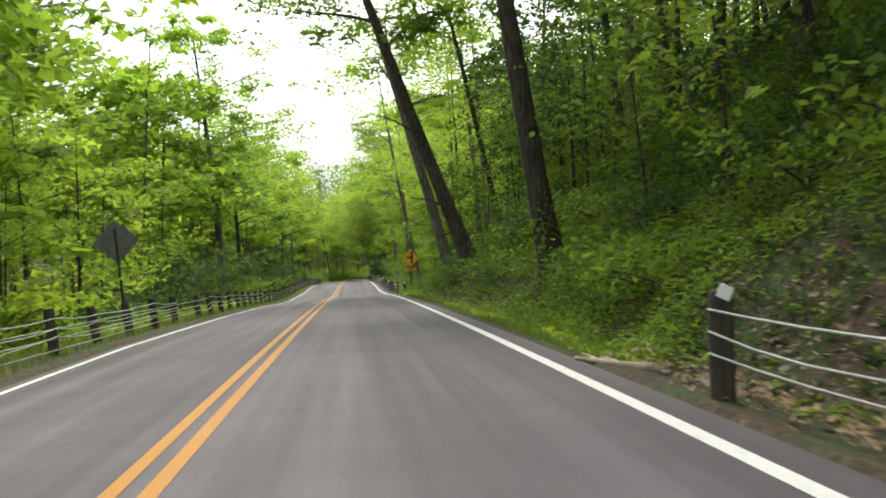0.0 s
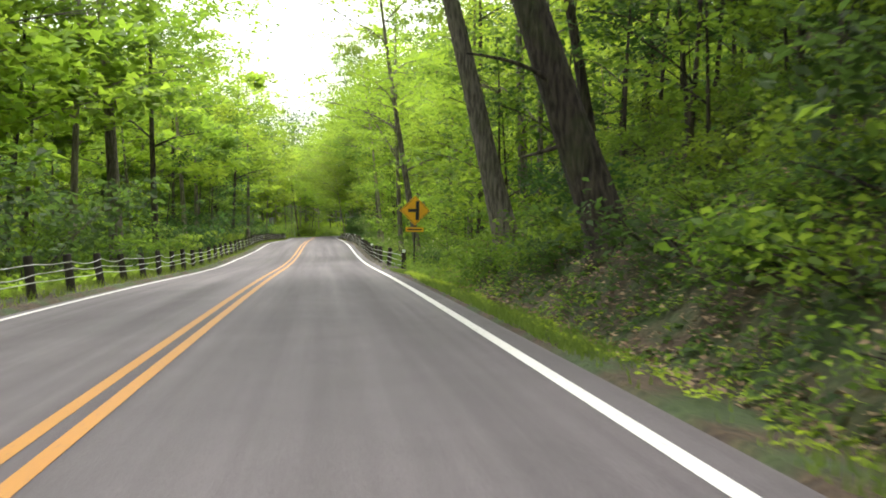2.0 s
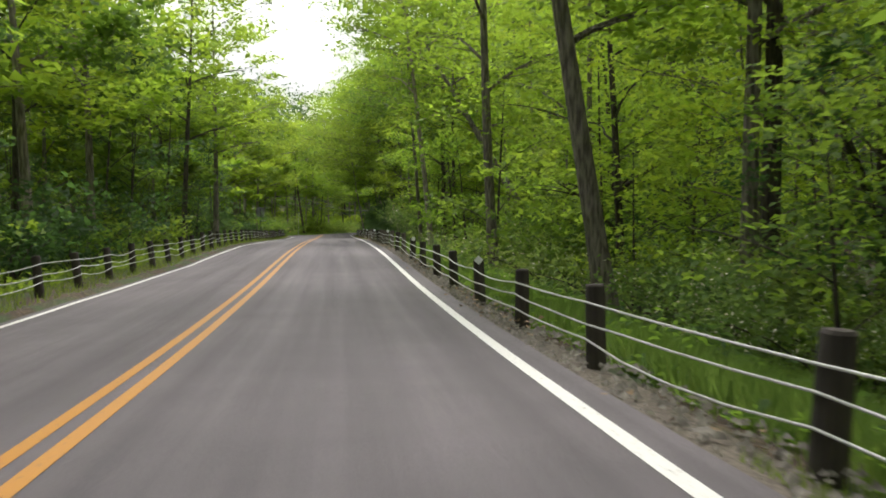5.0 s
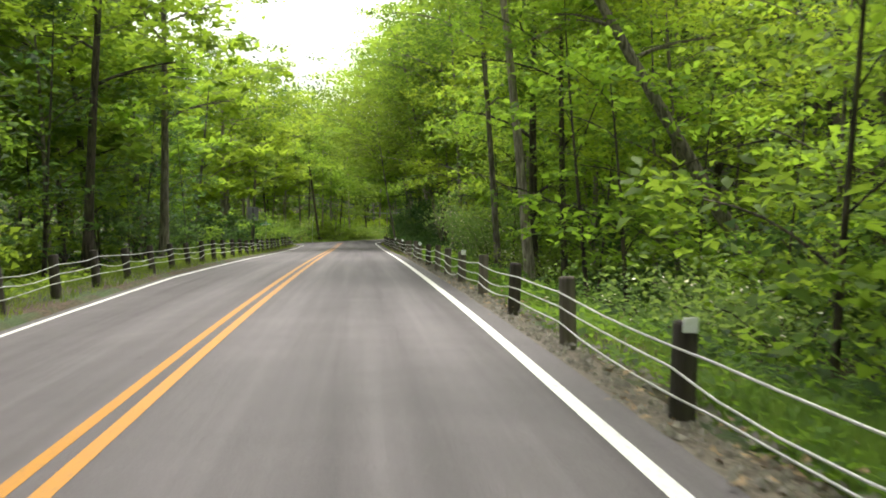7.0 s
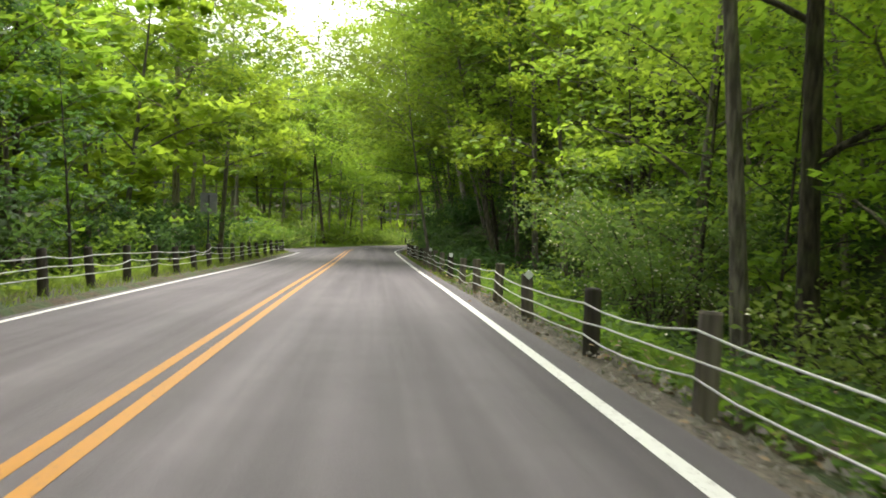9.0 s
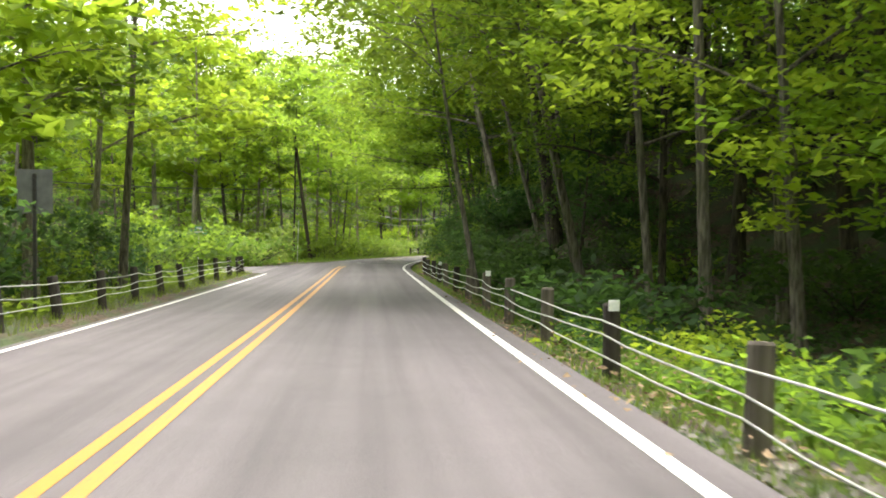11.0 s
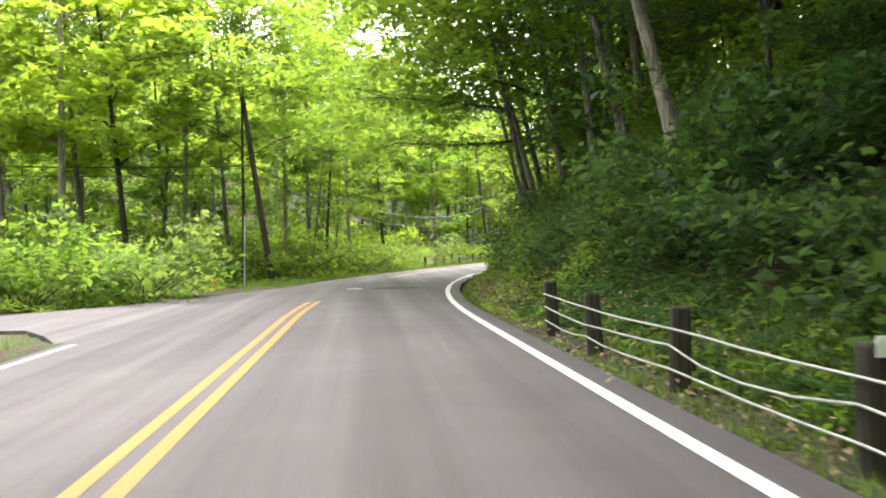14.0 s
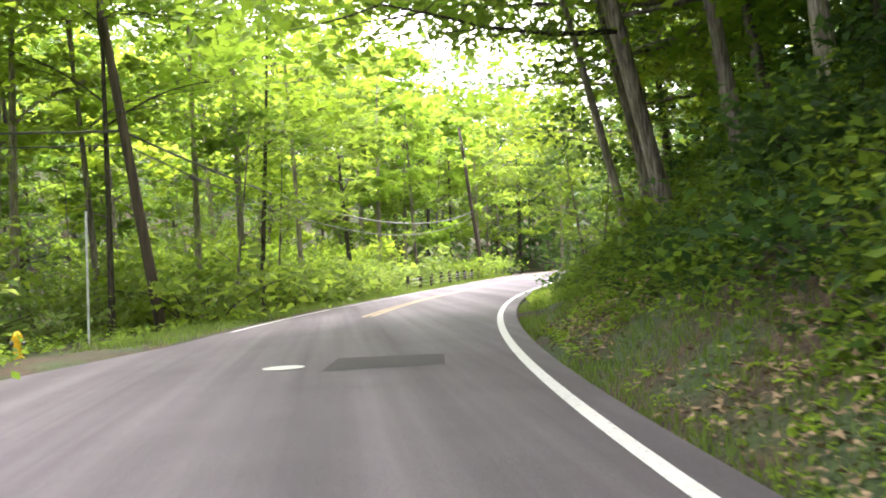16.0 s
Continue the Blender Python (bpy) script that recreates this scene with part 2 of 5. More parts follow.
# ---- plan of the road ----
BEND = 156.5
STEP = 0.5
MARKS = np.arange(BEND, 345, STEP)
CURVATURE = np.where(MARKS < 192, 1 / 113.0, 0.0) + np.where((MARKS > 229) & (MARKS < 285), 1 / 70.0, 0.0)
HEADING = np.concatenate([[0.0], np.cumsum(CURVATURE)[:-1] * STEP])
TRACK_X = -1.5 + np.concatenate([[0.0], np.cumsum(np.sin(HEADING))[:-1] * STEP])
TRACK_Y = BEND + np.concatenate([[0.0], np.cumsum(np.cos(HEADING))[:-1] * STEP])


def course(s):
    """Centre line of the road at s metres: place, unit forward, unit right."""
    if s <= BEND:
        return np.array([-1.5, s]), np.array([0.0, 1.0]), np.array([1.0, 0.0])
    a = float(np.interp(s, MARKS, HEADING))
    p = np.array([np.interp(s, MARKS, TRACK_X), np.interp(s, MARKS, TRACK_Y)])
    f = np.array([math.sin(a), math.cos(a)])
    return p, f, np.array([f[1], -f[0]])


PROFILE_S = [-60, 0, 12, 25, 35, 45, 52, 60, 70, 77, 85, 92, 104, 118, 130, 150, 175, 230, 400]
PROFILE_Z = [-0.108, -0.097, 0.000, 0.014, -0.013, -0.070, -0.158, -0.291, -0.273, -0.173, 0.012, 0.067, 0.107, 0.076, -0.003, -0.029, 0.035, 0.312, 1.206]


def grade(s):
    """Height of the road's centre, rounded between its marks."""
    return np.mean([np.interp(s + o, PROFILE_S, PROFILE_Z) for o in (-6, -3, 0, 3, 6)], axis=0)


def to_road(x, y):
    """s along the road and d to its right, for arrays of places."""
    if np.ndim(x) == 0:
        s, d = to_road(np.array([x]), np.array([y]))
        return s[0], d[0]
    x, y = np.asarray(x, float), np.asarray(y, float)
    s, d = y.copy(), x + 1.5
    bent = y > BEND
    if not bent.any():
        return s, d
    bx, by = x[bent], y[bent]
    near = np.array([np.argmin((TRACK_X - a) ** 2 + (TRACK_Y - b) ** 2) for a, b in zip(bx, by)])
    dx, dy, h = bx - TRACK_X[near], by - TRACK_Y[near], HEADING[near]
    along = dx * np.sin(h) + dy * np.cos(h)
    s[bent] = MARKS[near] + np.clip(along, -STEP, STEP)
    side = dx * np.cos(h) - dy * np.sin(h)
    d[bent] = np.sign(side) * np.hypot(side, np.where(np.abs(along) > 2, along, 0))
    return s, d


def from_road(s, d):
    p, f, r = course(s)
    return p + r * d


def step(x, a, b):
    t = np.clip((x - a) / (b - a), 0, 1)
    return t * t * (3 - 2 * t)


FALL_S = [0, 20, 35, 50, 62, 72, 85, 100, 115, 135, 155, 180]
FALL = [0.085, 0.029, 0.040, 0.057, 0.067, 0.061, 0.098, 0.038, 0.042, 0.053, 0.050, 0.053]


def cross(d, s):
    """Height of the road's surface beside its centre: the lane of oncoming cars falls off."""
    return np.interp(s, FALL_S, FALL) * np.minimum(0.0, d)


LEFT_EDGE, RIGHT_EDGE = -3.08, 3.38


def on_side_road(x, y, margin):
    y0 = np.interp(x, (-30, -14, -8.5, -6.2, -4.6), (163.5, 160.5, 159.3, 158.2, 155.0))
    y1 = np.interp(x, (-30, -14, -9.6, -7.2, -5.6, -4.4, -2.6), (169.5, 166.2, 165.5, 166.0, 168.3, 172.0, 177.5))
    return (x > -30) & (y > y0 - margin) & (y < y1 + margin)


def land(x, y):
    """Height of the ground."""
    s, d = to_road(x, y)
    z0 = np.asarray(grade(s))
    bank_a, bank_c = 1 - step(s, 47, 60), step(s, 138, 160)
    up = np.clip(d - 4.6, 0, None)
    hill = 0.72 * np.clip(up, 0, 16) + 0.35 * np.clip(up - 16, 0, 40) - 0.25 * np.clip(1.2 - np.abs(d - 4.6), 0, 1)
    low = -0.95 * step(d, 3.9, 8.0) + (0.22 + 0.25 * step(s, 95, 125)) * np.clip(d - 14 + 6 * step(s, 95, 125), 0, 40)
    rise = (0.05 - 0.16 * step(s, 50, 58) * (1 - step(s, 157, 168))) * step(d, 3.3, 3.75)
    foot = 3.9 + 1.5 * step(s, 174, 192)
    steep = 0.85 * np.clip(d - foot, 0, 5) + 0.62 * np.clip(d - foot - 5, 0, 40)
    right = rise + bank_a * hill + bank_c * steep + (1 - bank_a - bank_c) * low
    side = step(s, 150, 162)
    left = cross(LEFT_EDGE, s) + 0.02 - (0.75 - 0.45 * side) * step(-d, 3.9, 8.5) + 0.08 * np.clip(-d - 30, 0, 70) + 0.28 * step(s, 205, 245) * np.clip(-d - 8, 0, 60)
    bumps = 0.10 * np.sin(x * 0.9 + 1.3 * np.sin(y * 0.31)) * np.sin(y * 0.7 + np.sin(x * 0.5)) * step(np.abs(d), 4.5, 8)
    return z0 + np.where(d > 0, right, left) + np.where(on_side_road(x, y, 0.1), -0.12, bumps)


# ---- ground, road, lines ----
def build_ground():
    xs = np.unique(np.concatenate([np.linspace(-420, -70, 12), np.linspace(-70, -14, 29), np.linspace(-14, 16, 61), np.linspace(16, 80, 33), np.linspace(80, 420, 12)]))
    ys = np.unique(np.concatenate([np.linspace(-250, -30, 10), np.linspace(-30, 260, 291), np.linspace(260, 700, 25)]))
    gx, gy = np.meshgrid(xs, ys)
    gz = land(gx, gy)
    s, d = to_road(gx, gy)
    under = (d > LEFT_EDGE + 0.02) & (d < RIGHT_EDGE - 0.02)
    gz = np.where(under, grade(s) - 0.32, gz)
    verts = np.stack([gx, gy, gz], -1).reshape(-1, 3)
    w = len(xs)
    faces = [(j * w + i, j * w + i + 1, (j + 1) * w + i + 1, (j + 1) * w + i) for j in range(len(ys) - 1) for i in range(w - 1)]
    tagged(new("ground", mesh_from("ground", verts, faces, SOIL, True)), "brown leaf litter and soil with patches of green", "ground", kind="structure")


def strip(d0, d1, s0, s1, lift, every=1.0, skirt=0.0):
    n = max(1, int(round((s1 - s0) / every)))
    verts, faces = [], []
    for i in range(n + 1):
        s = s0 + (s1 - s0) * i / n
        z = float(grade(s))
        row = [(d0, -skirt), (d0, 0.0), (d1, 0.0), (d1, -skirt)] if skirt else [(d0, 0.0), (d1, 0.0)]
        if skirt and d0 < 0 < d1:
            row.insert(2, (0.0, 0.0))
        for d, drop in row:
            q = from_road(s, d)
            verts.append((q[0], q[1], z + cross(d, s) + lift + drop))
        if i:
            k = len(row)
            for j in range(k - 1):
                faces.append(((i - 1) * k + j, (i - 1) * k + j + 1, i * k + j + 1, i * k + j))
    return verts, faces


def build_road():
    v, f = strip(LEFT_EDGE, RIGHT_EDGE, -60, 330, 0.0, 1.0, 0.4)
    road = tagged(new("road", mesh_from("road", v, f, ASPHALT)), "worn grey asphalt two-lane road with a crown", "road", kind="structure")
    for d0, d1, mat, label, s0, s1 in ((2.99, 3.11, WHITE, "solid white edge line", -60, 330), (-2.91, -2.80, WHITE, "solid white edge line", -60, 155.2),
                                       (-0.16, -0.055, YELLOW, "solid yellow centre line", -60, 162.5), (0.055, 0.16, YELLOW, "solid yellow centre line", -60, 162.8),
                                       (-0.16, -0.055, WORN_YELLOW, "faded yellow centre line", 180, 330), (0.055, 0.16, WORN_YELLOW, "faded yellow centre line", 180, 330),
                                       (-2.91, -2.80, WHITE, "solid white edge line", 179, 330)):
        v, f = strip(d0, d1, s0, s1, 0.004)
        child("road_line", mesh_from("road_line", v, f, mat), road, label)
    v = [(x, y, float(grade(y)) + 0.006) for x, y in ((-0.06, 168.75), (1.3, 168.7), (1.44, 169.95), (0.14, 170.2))]
    child("asphalt_patch", mesh_from("asphalt_patch", v, [(0, 1, 2, 3)], PATCH), road, "darker square patch of new asphalt")
    bm = bmesh.new()
    bmesh.ops.create_circle(bm, cap_ends=True, radius=0.245, segments=24)
    part("manhole_cover", bm, CABLE_STEEL, road, "pale worn round metal cover", pose(-0.5, 169.4, float(grade(169.4)) + 0.006))
    # side road that leaves to the oncoming side, with a wide mouth
    verts, faces = [], []
    mouth = ((-4.2, 154.6, -2.6, 177.5), (-4.9, 156.0, -4.4, 172.0), (-5.3, 157.0, -5.6, 168.3), (-6.2, 158.7, -7.2, 166.0), (-8.5, 159.9, -9.6, 165.5), (-14.0, 160.5, -14.0, 166.2), (-27.0, 163.0, -27.0, 169.0))
    for i, (x0, y0, x1, y1) in enumerate(mouth):
        for k in range(7):
            x, y = x0 + (x1 - x0) * k / 6, y0 + (y1 - y0) * k / 6
            a, d = to_road(x, y)
            z = float(grade(a) + cross(max(d, LEFT_EDGE), a) - 0.012 - 0.3 * step(-d, 3.9, 8.5) + 0.13 * step(-d, 4.2, 7))
            verts += [(x, y, z - 0.35), (x, y, z)] if k == 0 else ([(x, y, z), (x, y, z - 0.35)] if k == 6 else [(x, y, z)])
        if i:
            for j in range(8):
                faces.append(((i - 1) * 9 + j, i * 9 + j, i * 9 + j + 1, (i - 1) * 9 + j + 1))
    tagged(new("side_road", mesh_from("side_road", verts, faces, ASPHALT)), "pale asphalt side road meeting the main road", "road", kind="structure")
    # gravel shoulders
    for name, d0, d1, s0, s1 in (("shoulder", RIGHT_EDGE, 4.02, 54, 119), ("shoulder", -3.45, LEFT_EDGE, -20, 156)):
        verts, faces = [], []
        n = int(s1 - s0)
        rg = np.random.default_rng(5)
        for i in range(n + 1):
            s = s0 + i
            j = rg.uniform(-0.16, 0.16)
            for k in range(4):
                d = d0 + (d1 - d0) * k / 3 + (j if (k == 3) == (d0 > 0) and k in (0, 3) else 0)
                q = from_road(s, d)
                inner = (k == 0) if d0 > 0 else (k == 3)
                z = float(grade(s)) + cross(d, s) - 0.02 if inner else float(land(q[0], q[1])) + (0.03 if k in (1, 2) else -0.04)
                verts.append((q[0], q[1], z))
            if i:
                faces += [((i - 1) * 4 + k, (i - 1) * 4 + k + 1, i * 4 + k + 1, i * 4 + k) for k in range(3)]
        tagged(new(name, mesh_from(name, verts, faces, GRAVEL if d0 > 0 else SOIL, True)), "dusty gravel shoulder beside the road" if d0 > 0 else "narrow strip of dark soil beside the road", "shoulder", kind="structure")


build_ground()
build_road()


# ---- trees ----
def limb_points(start, azimuth, reach, lift, rng, n=5):
    pts = [np.array(start, float)]
    a = azimuth
    for i in range(n):
        a += rng.normal(0, 0.16)
        u = (i + 1) / n
        d = np.array([math.cos(a), math.sin(a), lift * (1.15 - 0.9 * u)])
        pts.append(pts[-1] + d / np.linalg.norm(d) * reach / n)
    return pts


def build_tree(seed, height, radius, clear, spread, count, leaf_size, bark, leaf, lean=(0.0, 0.0), limbs=9, label="", lift=0.75, per=40, flat=0.38, split=False, kind="tree", tri=True):
    """An Empty with a trunk, limbs and a crown; clear is the height of the lowest leaves, lean the shift of the top in metres."""
    rng = np.random.default_rng(seed)
    tree = tagged(new(kind), label or "tall slender deciduous tree in fresh spring leaf", kind)
    n = 10
    pts, rad = [], []
    wx, wy = rng.uniform(0, 6, 2)
    for i in range(n + 1):
        u = i / n
        sway = 0.02 * height * u
        pts.append((lean[0] * u + sway * 0.6 * math.sin(3.2 * u + wx) - sway * 0.6 * math.sin(wx), lean[1] * u + sway * 0.6 * math.sin(2.7 * u + wy) - sway * 0.6 * math.sin(wy), height * u))
        rad.append(radius * (1 - 0.86 * u) * (1 + 0.55 * math.exp(-u * height / 0.45)))
    pts.insert(0, (0, 0, -0.5))
    rad.insert(0, rad[0] * 1.1)
    pts.insert(2, tuple(np.add(pts[1], np.multiply(np.subtract(pts[2], pts[1]), 0.3 / (height / n)))))
    rad.insert(2, radius * 1.22)
    wood = [tube(pts, rad, 10 if split else 6, 0.05, rng)]
    trunk = np.array(pts)
    centres, spreads = [], []
    for k in range(limbs):
        u = clear / height + (0.97 - clear / height) * (k + rng.uniform(0.1, 0.9)) / limbs
        z = height * u
        base = np.array([np.interp(z, trunk[:, 2], trunk[:, i]) for i in range(3)])
        shape = math.sin(math.pi * (0.18 + 0.74 * (u - clear / height) / (1 - clear / height)))
        reach = spread * shape * rng.uniform(0.75, 1.2)
        lp = limb_points(base, k * 2.4 + rng.uniform(-0.5, 0.5), reach, lift * rng.uniform(0.5, 1.3), rng)
        r0 = radius * (1 - 0.82 * u) * 0.5
        tubes = [tube(lp, np.linspace(r0, 0.012, len(lp)), 5 if split else 4)]
        for j in (2, 3, 4, 5):
            centres.append(lp[j]); spreads.append(reach * 0.42 + 0.35)
            for side in (-1, 1):
                d = lp[j] - lp[j - 1]
                a = math.atan2(d[1], d[0]) + side * rng.uniform(0.6, 1.2)
                tw = limb_points(lp[j - 1], a, reach * rng.uniform(0.3, 0.5), 0.25, rng, 2)
                if split or (j == 4 and kind == "tree"):
                    tubes.append(tube(tw, np.linspace(r0 * 0.35 + 0.006, 0.006, len(tw)), 3))
                centres.append(tw[-1]); spreads.append(reach * 0.3 + 0.35)
        if split or kind == "sapling":
            v, f = join(tubes)
            child("limb", mesh_from("limb", v, f, bark, True), tree)
        else:
            wood += tubes
    v, f = join(wood)
    child("trunk", mesh_from("trunk", v, f, bark, True), tree)
    centres, spreads = np.array(centres), np.array(spreads)
    pick = rng.integers(0, len(centres), max(1, count // per))
    c = centres[pick] + rng.normal(0, 0.38, (len(pick), 3)) * spreads[pick][:, None]
    q = leaves(c, np.full(len(c), 0.62) * np.clip(spreads[pick] * 0.8, 0.5, 1.6), per, leaf_size, rng, flat, 0.5, tri)
    child("crown", leaf_cloud("crown", q, leaf), tree)
    return tree


def stand(x, y, turn=0.0, size=1.0, sink=0.08):
    return pose(x, y, float(land(x, y)) - sink, 0, 0, turn) @ Matrix.Diagonal((size, size, size, 1))


taken = []


def free(x, y, gap):
    return all((x - a) ** 2 + (y - b) ** 2 > (gap * 0.5 + g * 0.5) ** 2 for a, b, g in taken)


# trees with a place of their own: x, y, height, trunk radius, lean in x and y, height of the lowest leaves
SLOPE_TREES = [
    (4.15, 23.5, 21, 0.27, -2.6, 0.5, 7.0), (4.25, 37.8, 20, 0.30, -7.0, 1.0, 8.0), (4.25, 46.0, 19, 0.27, -4.6, 0.5, 7.0),
    (6.95, 48.0, 19, 0.16, -3.2, 0.0, 7.0), (8.5, 27.0, 17, 0.12, -1.5, 0.0, 5.0),
]
ROADSIDE_TREES = [
    (4.75, 71.4, 18, 0.19, -2.9, 0.0, 4.4), (7.2, 71.4, 20, 0.17, 0.0, 0.0, 4.0), (7.75, 71.8, 20, 0.2, 0.4, 0.0, 4.0), (4.8, 84.0, 18, 0.17, -1.0, 0.0, 5.0),
    (4.85, 109.0, 19, 0.12, -1.2, 0.0, 5.4), (6.3, 110.2, 19, 0.17, -0.6, 0.0, 2.8), (6.4, 105.6, 18, 0.11, -0.8, 0.0, 4.6), (4.8, 102.6, 18, 0.15, -1.75, 0.0, 6.0), (12.6, 76.0, 18, 0.2, -0.3, 0.4, 6.6), (7.6, 60.0, 18, 0.24, -0.2, 0.0, 5.6),
    (2.55, 137.2, 9, 0.075, -1.7, 0.0, 4.5), (6.45, 151.0, 15, 0.09, -4.2, 0.0, 6.0), (6.75, 149.0, 19, 0.26, -3.1, 0.0, 6.0), (5.9, 134.3, 18, 0.10, -1.4, 0.0, 3.4), (6.1, 131.6, 18, 0.13, -1.0, 0.0, 3.4), (5.95, 140.0, 17, 0.14, -4.2, 0.0, 4.6), (6.45, 144.0, 15, 0.09, -2.6, 0.0, 4.6), (10.4, 99.0, 13, 0.22, -8.2, 0.0, 6.0),
]
CURVE_TREES = [
    (5.6, 173.0, 15, 0.11, -3.2, 0.0, 2.6), (6.1, 174.5, 16, 0.12, -3.6, 0.3, 2.6), (6.5, 172.2, 16, 0.12, -2.4, 0.0, 2.6), (7.1, 170.6, 16, 0.14, -1.6, 0.0, 2.6),
    (7.0, 177.6, 14, 0.13, -3.0, 0.0, 2.4), (8.2, 169.2, 17, 0.14, -1.4, 0.0, 2.6), (9.5, 184.0, 15, 0.15, -3.0, 0.0, 2.2), (12.2, 192.5, 15, 0.16, -3.0, 0.0, 2.2), (16.0, 203.0, 15, 0.16, -2.5, 0.0, 2.2), (6.1, 176.6, 15, 0.09, -3.4, 0.0, 3.2), (7.7, 173.6, 15, 0.10, -2.6, 0.0, 3.2), (8.2, 176.2, 15, 0.12, -2.4, 0.0, 3.2), (9.2, 172.6, 15, 0.10, -2.0, 0.0, 3.4), (6.3, 160.5, 14, 0.16, -3.4, 0.5, 2.6), (6.9, 166.0, 15, 0.17, -3.8, 0.5, 2.6),
]
LEFT_TREES = [
    (-8.15, 62.6, 18, 0.29, -0.9, 0.0, 6.5), (-7.95, 70.0, 15, 0.18, -0.5, 0.0, 5.0), (-8.4, 83.0, 15, 0.17, -0.8, 0.0, 5.5), (-8.8, 91.2, 14, 0.18, -0.3, 0.0, 5.0),
    (-9.6, 85.2, 14, 0.13, 0.4, 0.0, 5.0), (-8.5, 139.4, 14, 0.2, -0.6, 0.0, 5.0), (-7.2, 143.0, 13, 0.13, 0.4, 0.0, 4.0), (-9.7, 181.0, 15, 0.15, -1.2, 0.0, 5.0),
    (-8.2, 184.5, 15, 0.14, 0.5, 0.0, 5.5), (-6.4, 186.2, 15, 0.11, -0.6, 0.0, 5.0), (-5.4, 183.0, 14, 0.09, 0.3, 0.0, 4.5), (-1.0, 198.5, 16, 0.13, -0.5, 0.0, 5.5), (-11.5, 181.5, 15, 0.15, -1.2, 0.0, 5.0), (-2.2, 190.5, 14, 0.09, 0.8, 0.0, 5.0),
    (-4.2, 190.2, 16, 0.13, 0.4, 0.0, 5.0), (-3.3, 197.4, 17, 0.17, -0.4, 0.0, 6.0), (1.95, 226.0, 18, 0.22, -1.9, 0.0, 8.0), (1.0, 226.4, 18, 0.2, -1.5, 0.0, 8.0), (-7.0, 112.3, 15, 0.18, 0.2, 0.0, 5.0), (-7.7, 105.0, 15, 0.16, 0.3, 0.0, 5.0), (-9.9, 149.6, 14, 0.15, 0.3, 0.0, 4.5),
]


def key_trees(rows, seed, barks, leaf_mats, count, label, spread=4.8, lift=0.75, size=0.28, tri=True):
    for i, (x, y, h, r, lx, ly, clear) in enumerate(rows):
        t = build_tree(seed + i, h, r, clear, spread, int(count * 1.2), size, barks[i % len(barks)], leaf_mats[i % len(leaf_mats)], (lx, ly), 9, label, lift, split=True, tri=tri)
        t.matrix_basis = stand(x, y)
        tagged(t, group="roadside trees")
        taken.append((x, y, 2.2))


key_trees(SLOPE_TREES, 100, (BARK_DARK, BARK_DARK, BARK_GREY), (LEAF_MID, LEAF_MID, LEAF_BRIGHT), 4200, "tall leaning tree with rough bark on the bank")
key_trees(ROADSIDE_TREES, 200, (BARK_GREY, BARK_GREY, BARK_DARK, BARK_GREY, BARK_GREY, BARK_DARK, BARK_DARK, BARK_PALE, BARK_DARK, BARK_GREY, BARK_GREY, BARK_GREY, BARK_DARK, BARK_GREY), (LEAF_BRIGHT, LEAF_MID, LEAF_BRIGHT), 4800, "tall thin tree with grey bark behind the cable fence", size=0.22, tri=False)
key_trees(CURVE_TREES, 300, (BARK_GREY, BARK_PALE), (LEAF_BRIGHT, LEAF_BRIGHT, LEAF_MID), 6000, "slender tree leaning from the bank over the bend", 7.6, 0.22)
key_trees(LEFT_TREES, 400, (BARK_GREY, BARK_DARK, BARK_PALE), (LEAF_BRIGHT, LEAF_BRIGHT, LEAF_MID), 4200, "tall straight tree at the edge of the woods")


def tree_at(x, y):
    return next(o for o in scene.objects if o.name.startswith("tree") and abs(o.location.x - x) < 0.01 and abs(o.location.y - y) < 0.01)


def side_limb(name, tree, start, azimuth, reach, lift, radius, label, seed):
    lp = limb_points(start, azimuth, reach, lift, np.random.default_rng(seed), 6)
    v, f = tube(lp, np.linspace(radius, radius * 0.3, len(lp)), 8)
    child(name, mesh_from(name, v, f, BARK_DARK, True), tree, label)


def ivy(tree, lean, top, radius, seed):
    r = np.random.default_rng(seed)
    z = r.uniform(0.2, top, 60)
    a = r.uniform(0, 2 * math.pi, 60)
    c = np.column_stack([lean * z + radius * np.cos(a), radius * np.sin(a), z])
    child("ivy", leaf_cloud("ivy", leaves(c, np.full(60, 0.24), 8, 0.13, r, 1.0, 1.2), LEAF_MID), tree, "green ivy climbing the trunk")


def leafy_limb(tree, start, azimuth, reach, lift, radius, leaf, seed):
    """A long limb reaching over the road, with twigs and sprays of leaves."""
    r = np.random.default_rng(seed)
    lp = limb_points(start, azimuth, reach, lift, r, 7)
    tubes, c = [tube(lp, np.linspace(radius, 0.012, len(lp)), 6)], []
    for j in range(1, len(lp)):
        for side in (-1, 1):
            d = lp[j] - lp[j - 1]
            tw = limb_points(lp[j], math.atan2(d[1], d[0]) + side * r.uniform(0.5, 1.1), reach * r.uniform(0.14, 0.26), r.uniform(-0.5, 0.3), r, 3)
            tubes.append(tube(tw, np.linspace(radius * 0.3, 0.006, len(tw)), 4))
            c += tw[1:]
    v, f = join(tubes)
    limb = child("limb", mesh_from("limb", v, f, BARK_DARK, True), tree, "dark limb reaching over the road")
    child("leaf_spray", leaf_cloud("leaf_spray", leaves(c, np.full(len(c), 0.55), 14, 0.15, r, 0.35, 0.5), leaf), limb)["kind"] = "stuff"


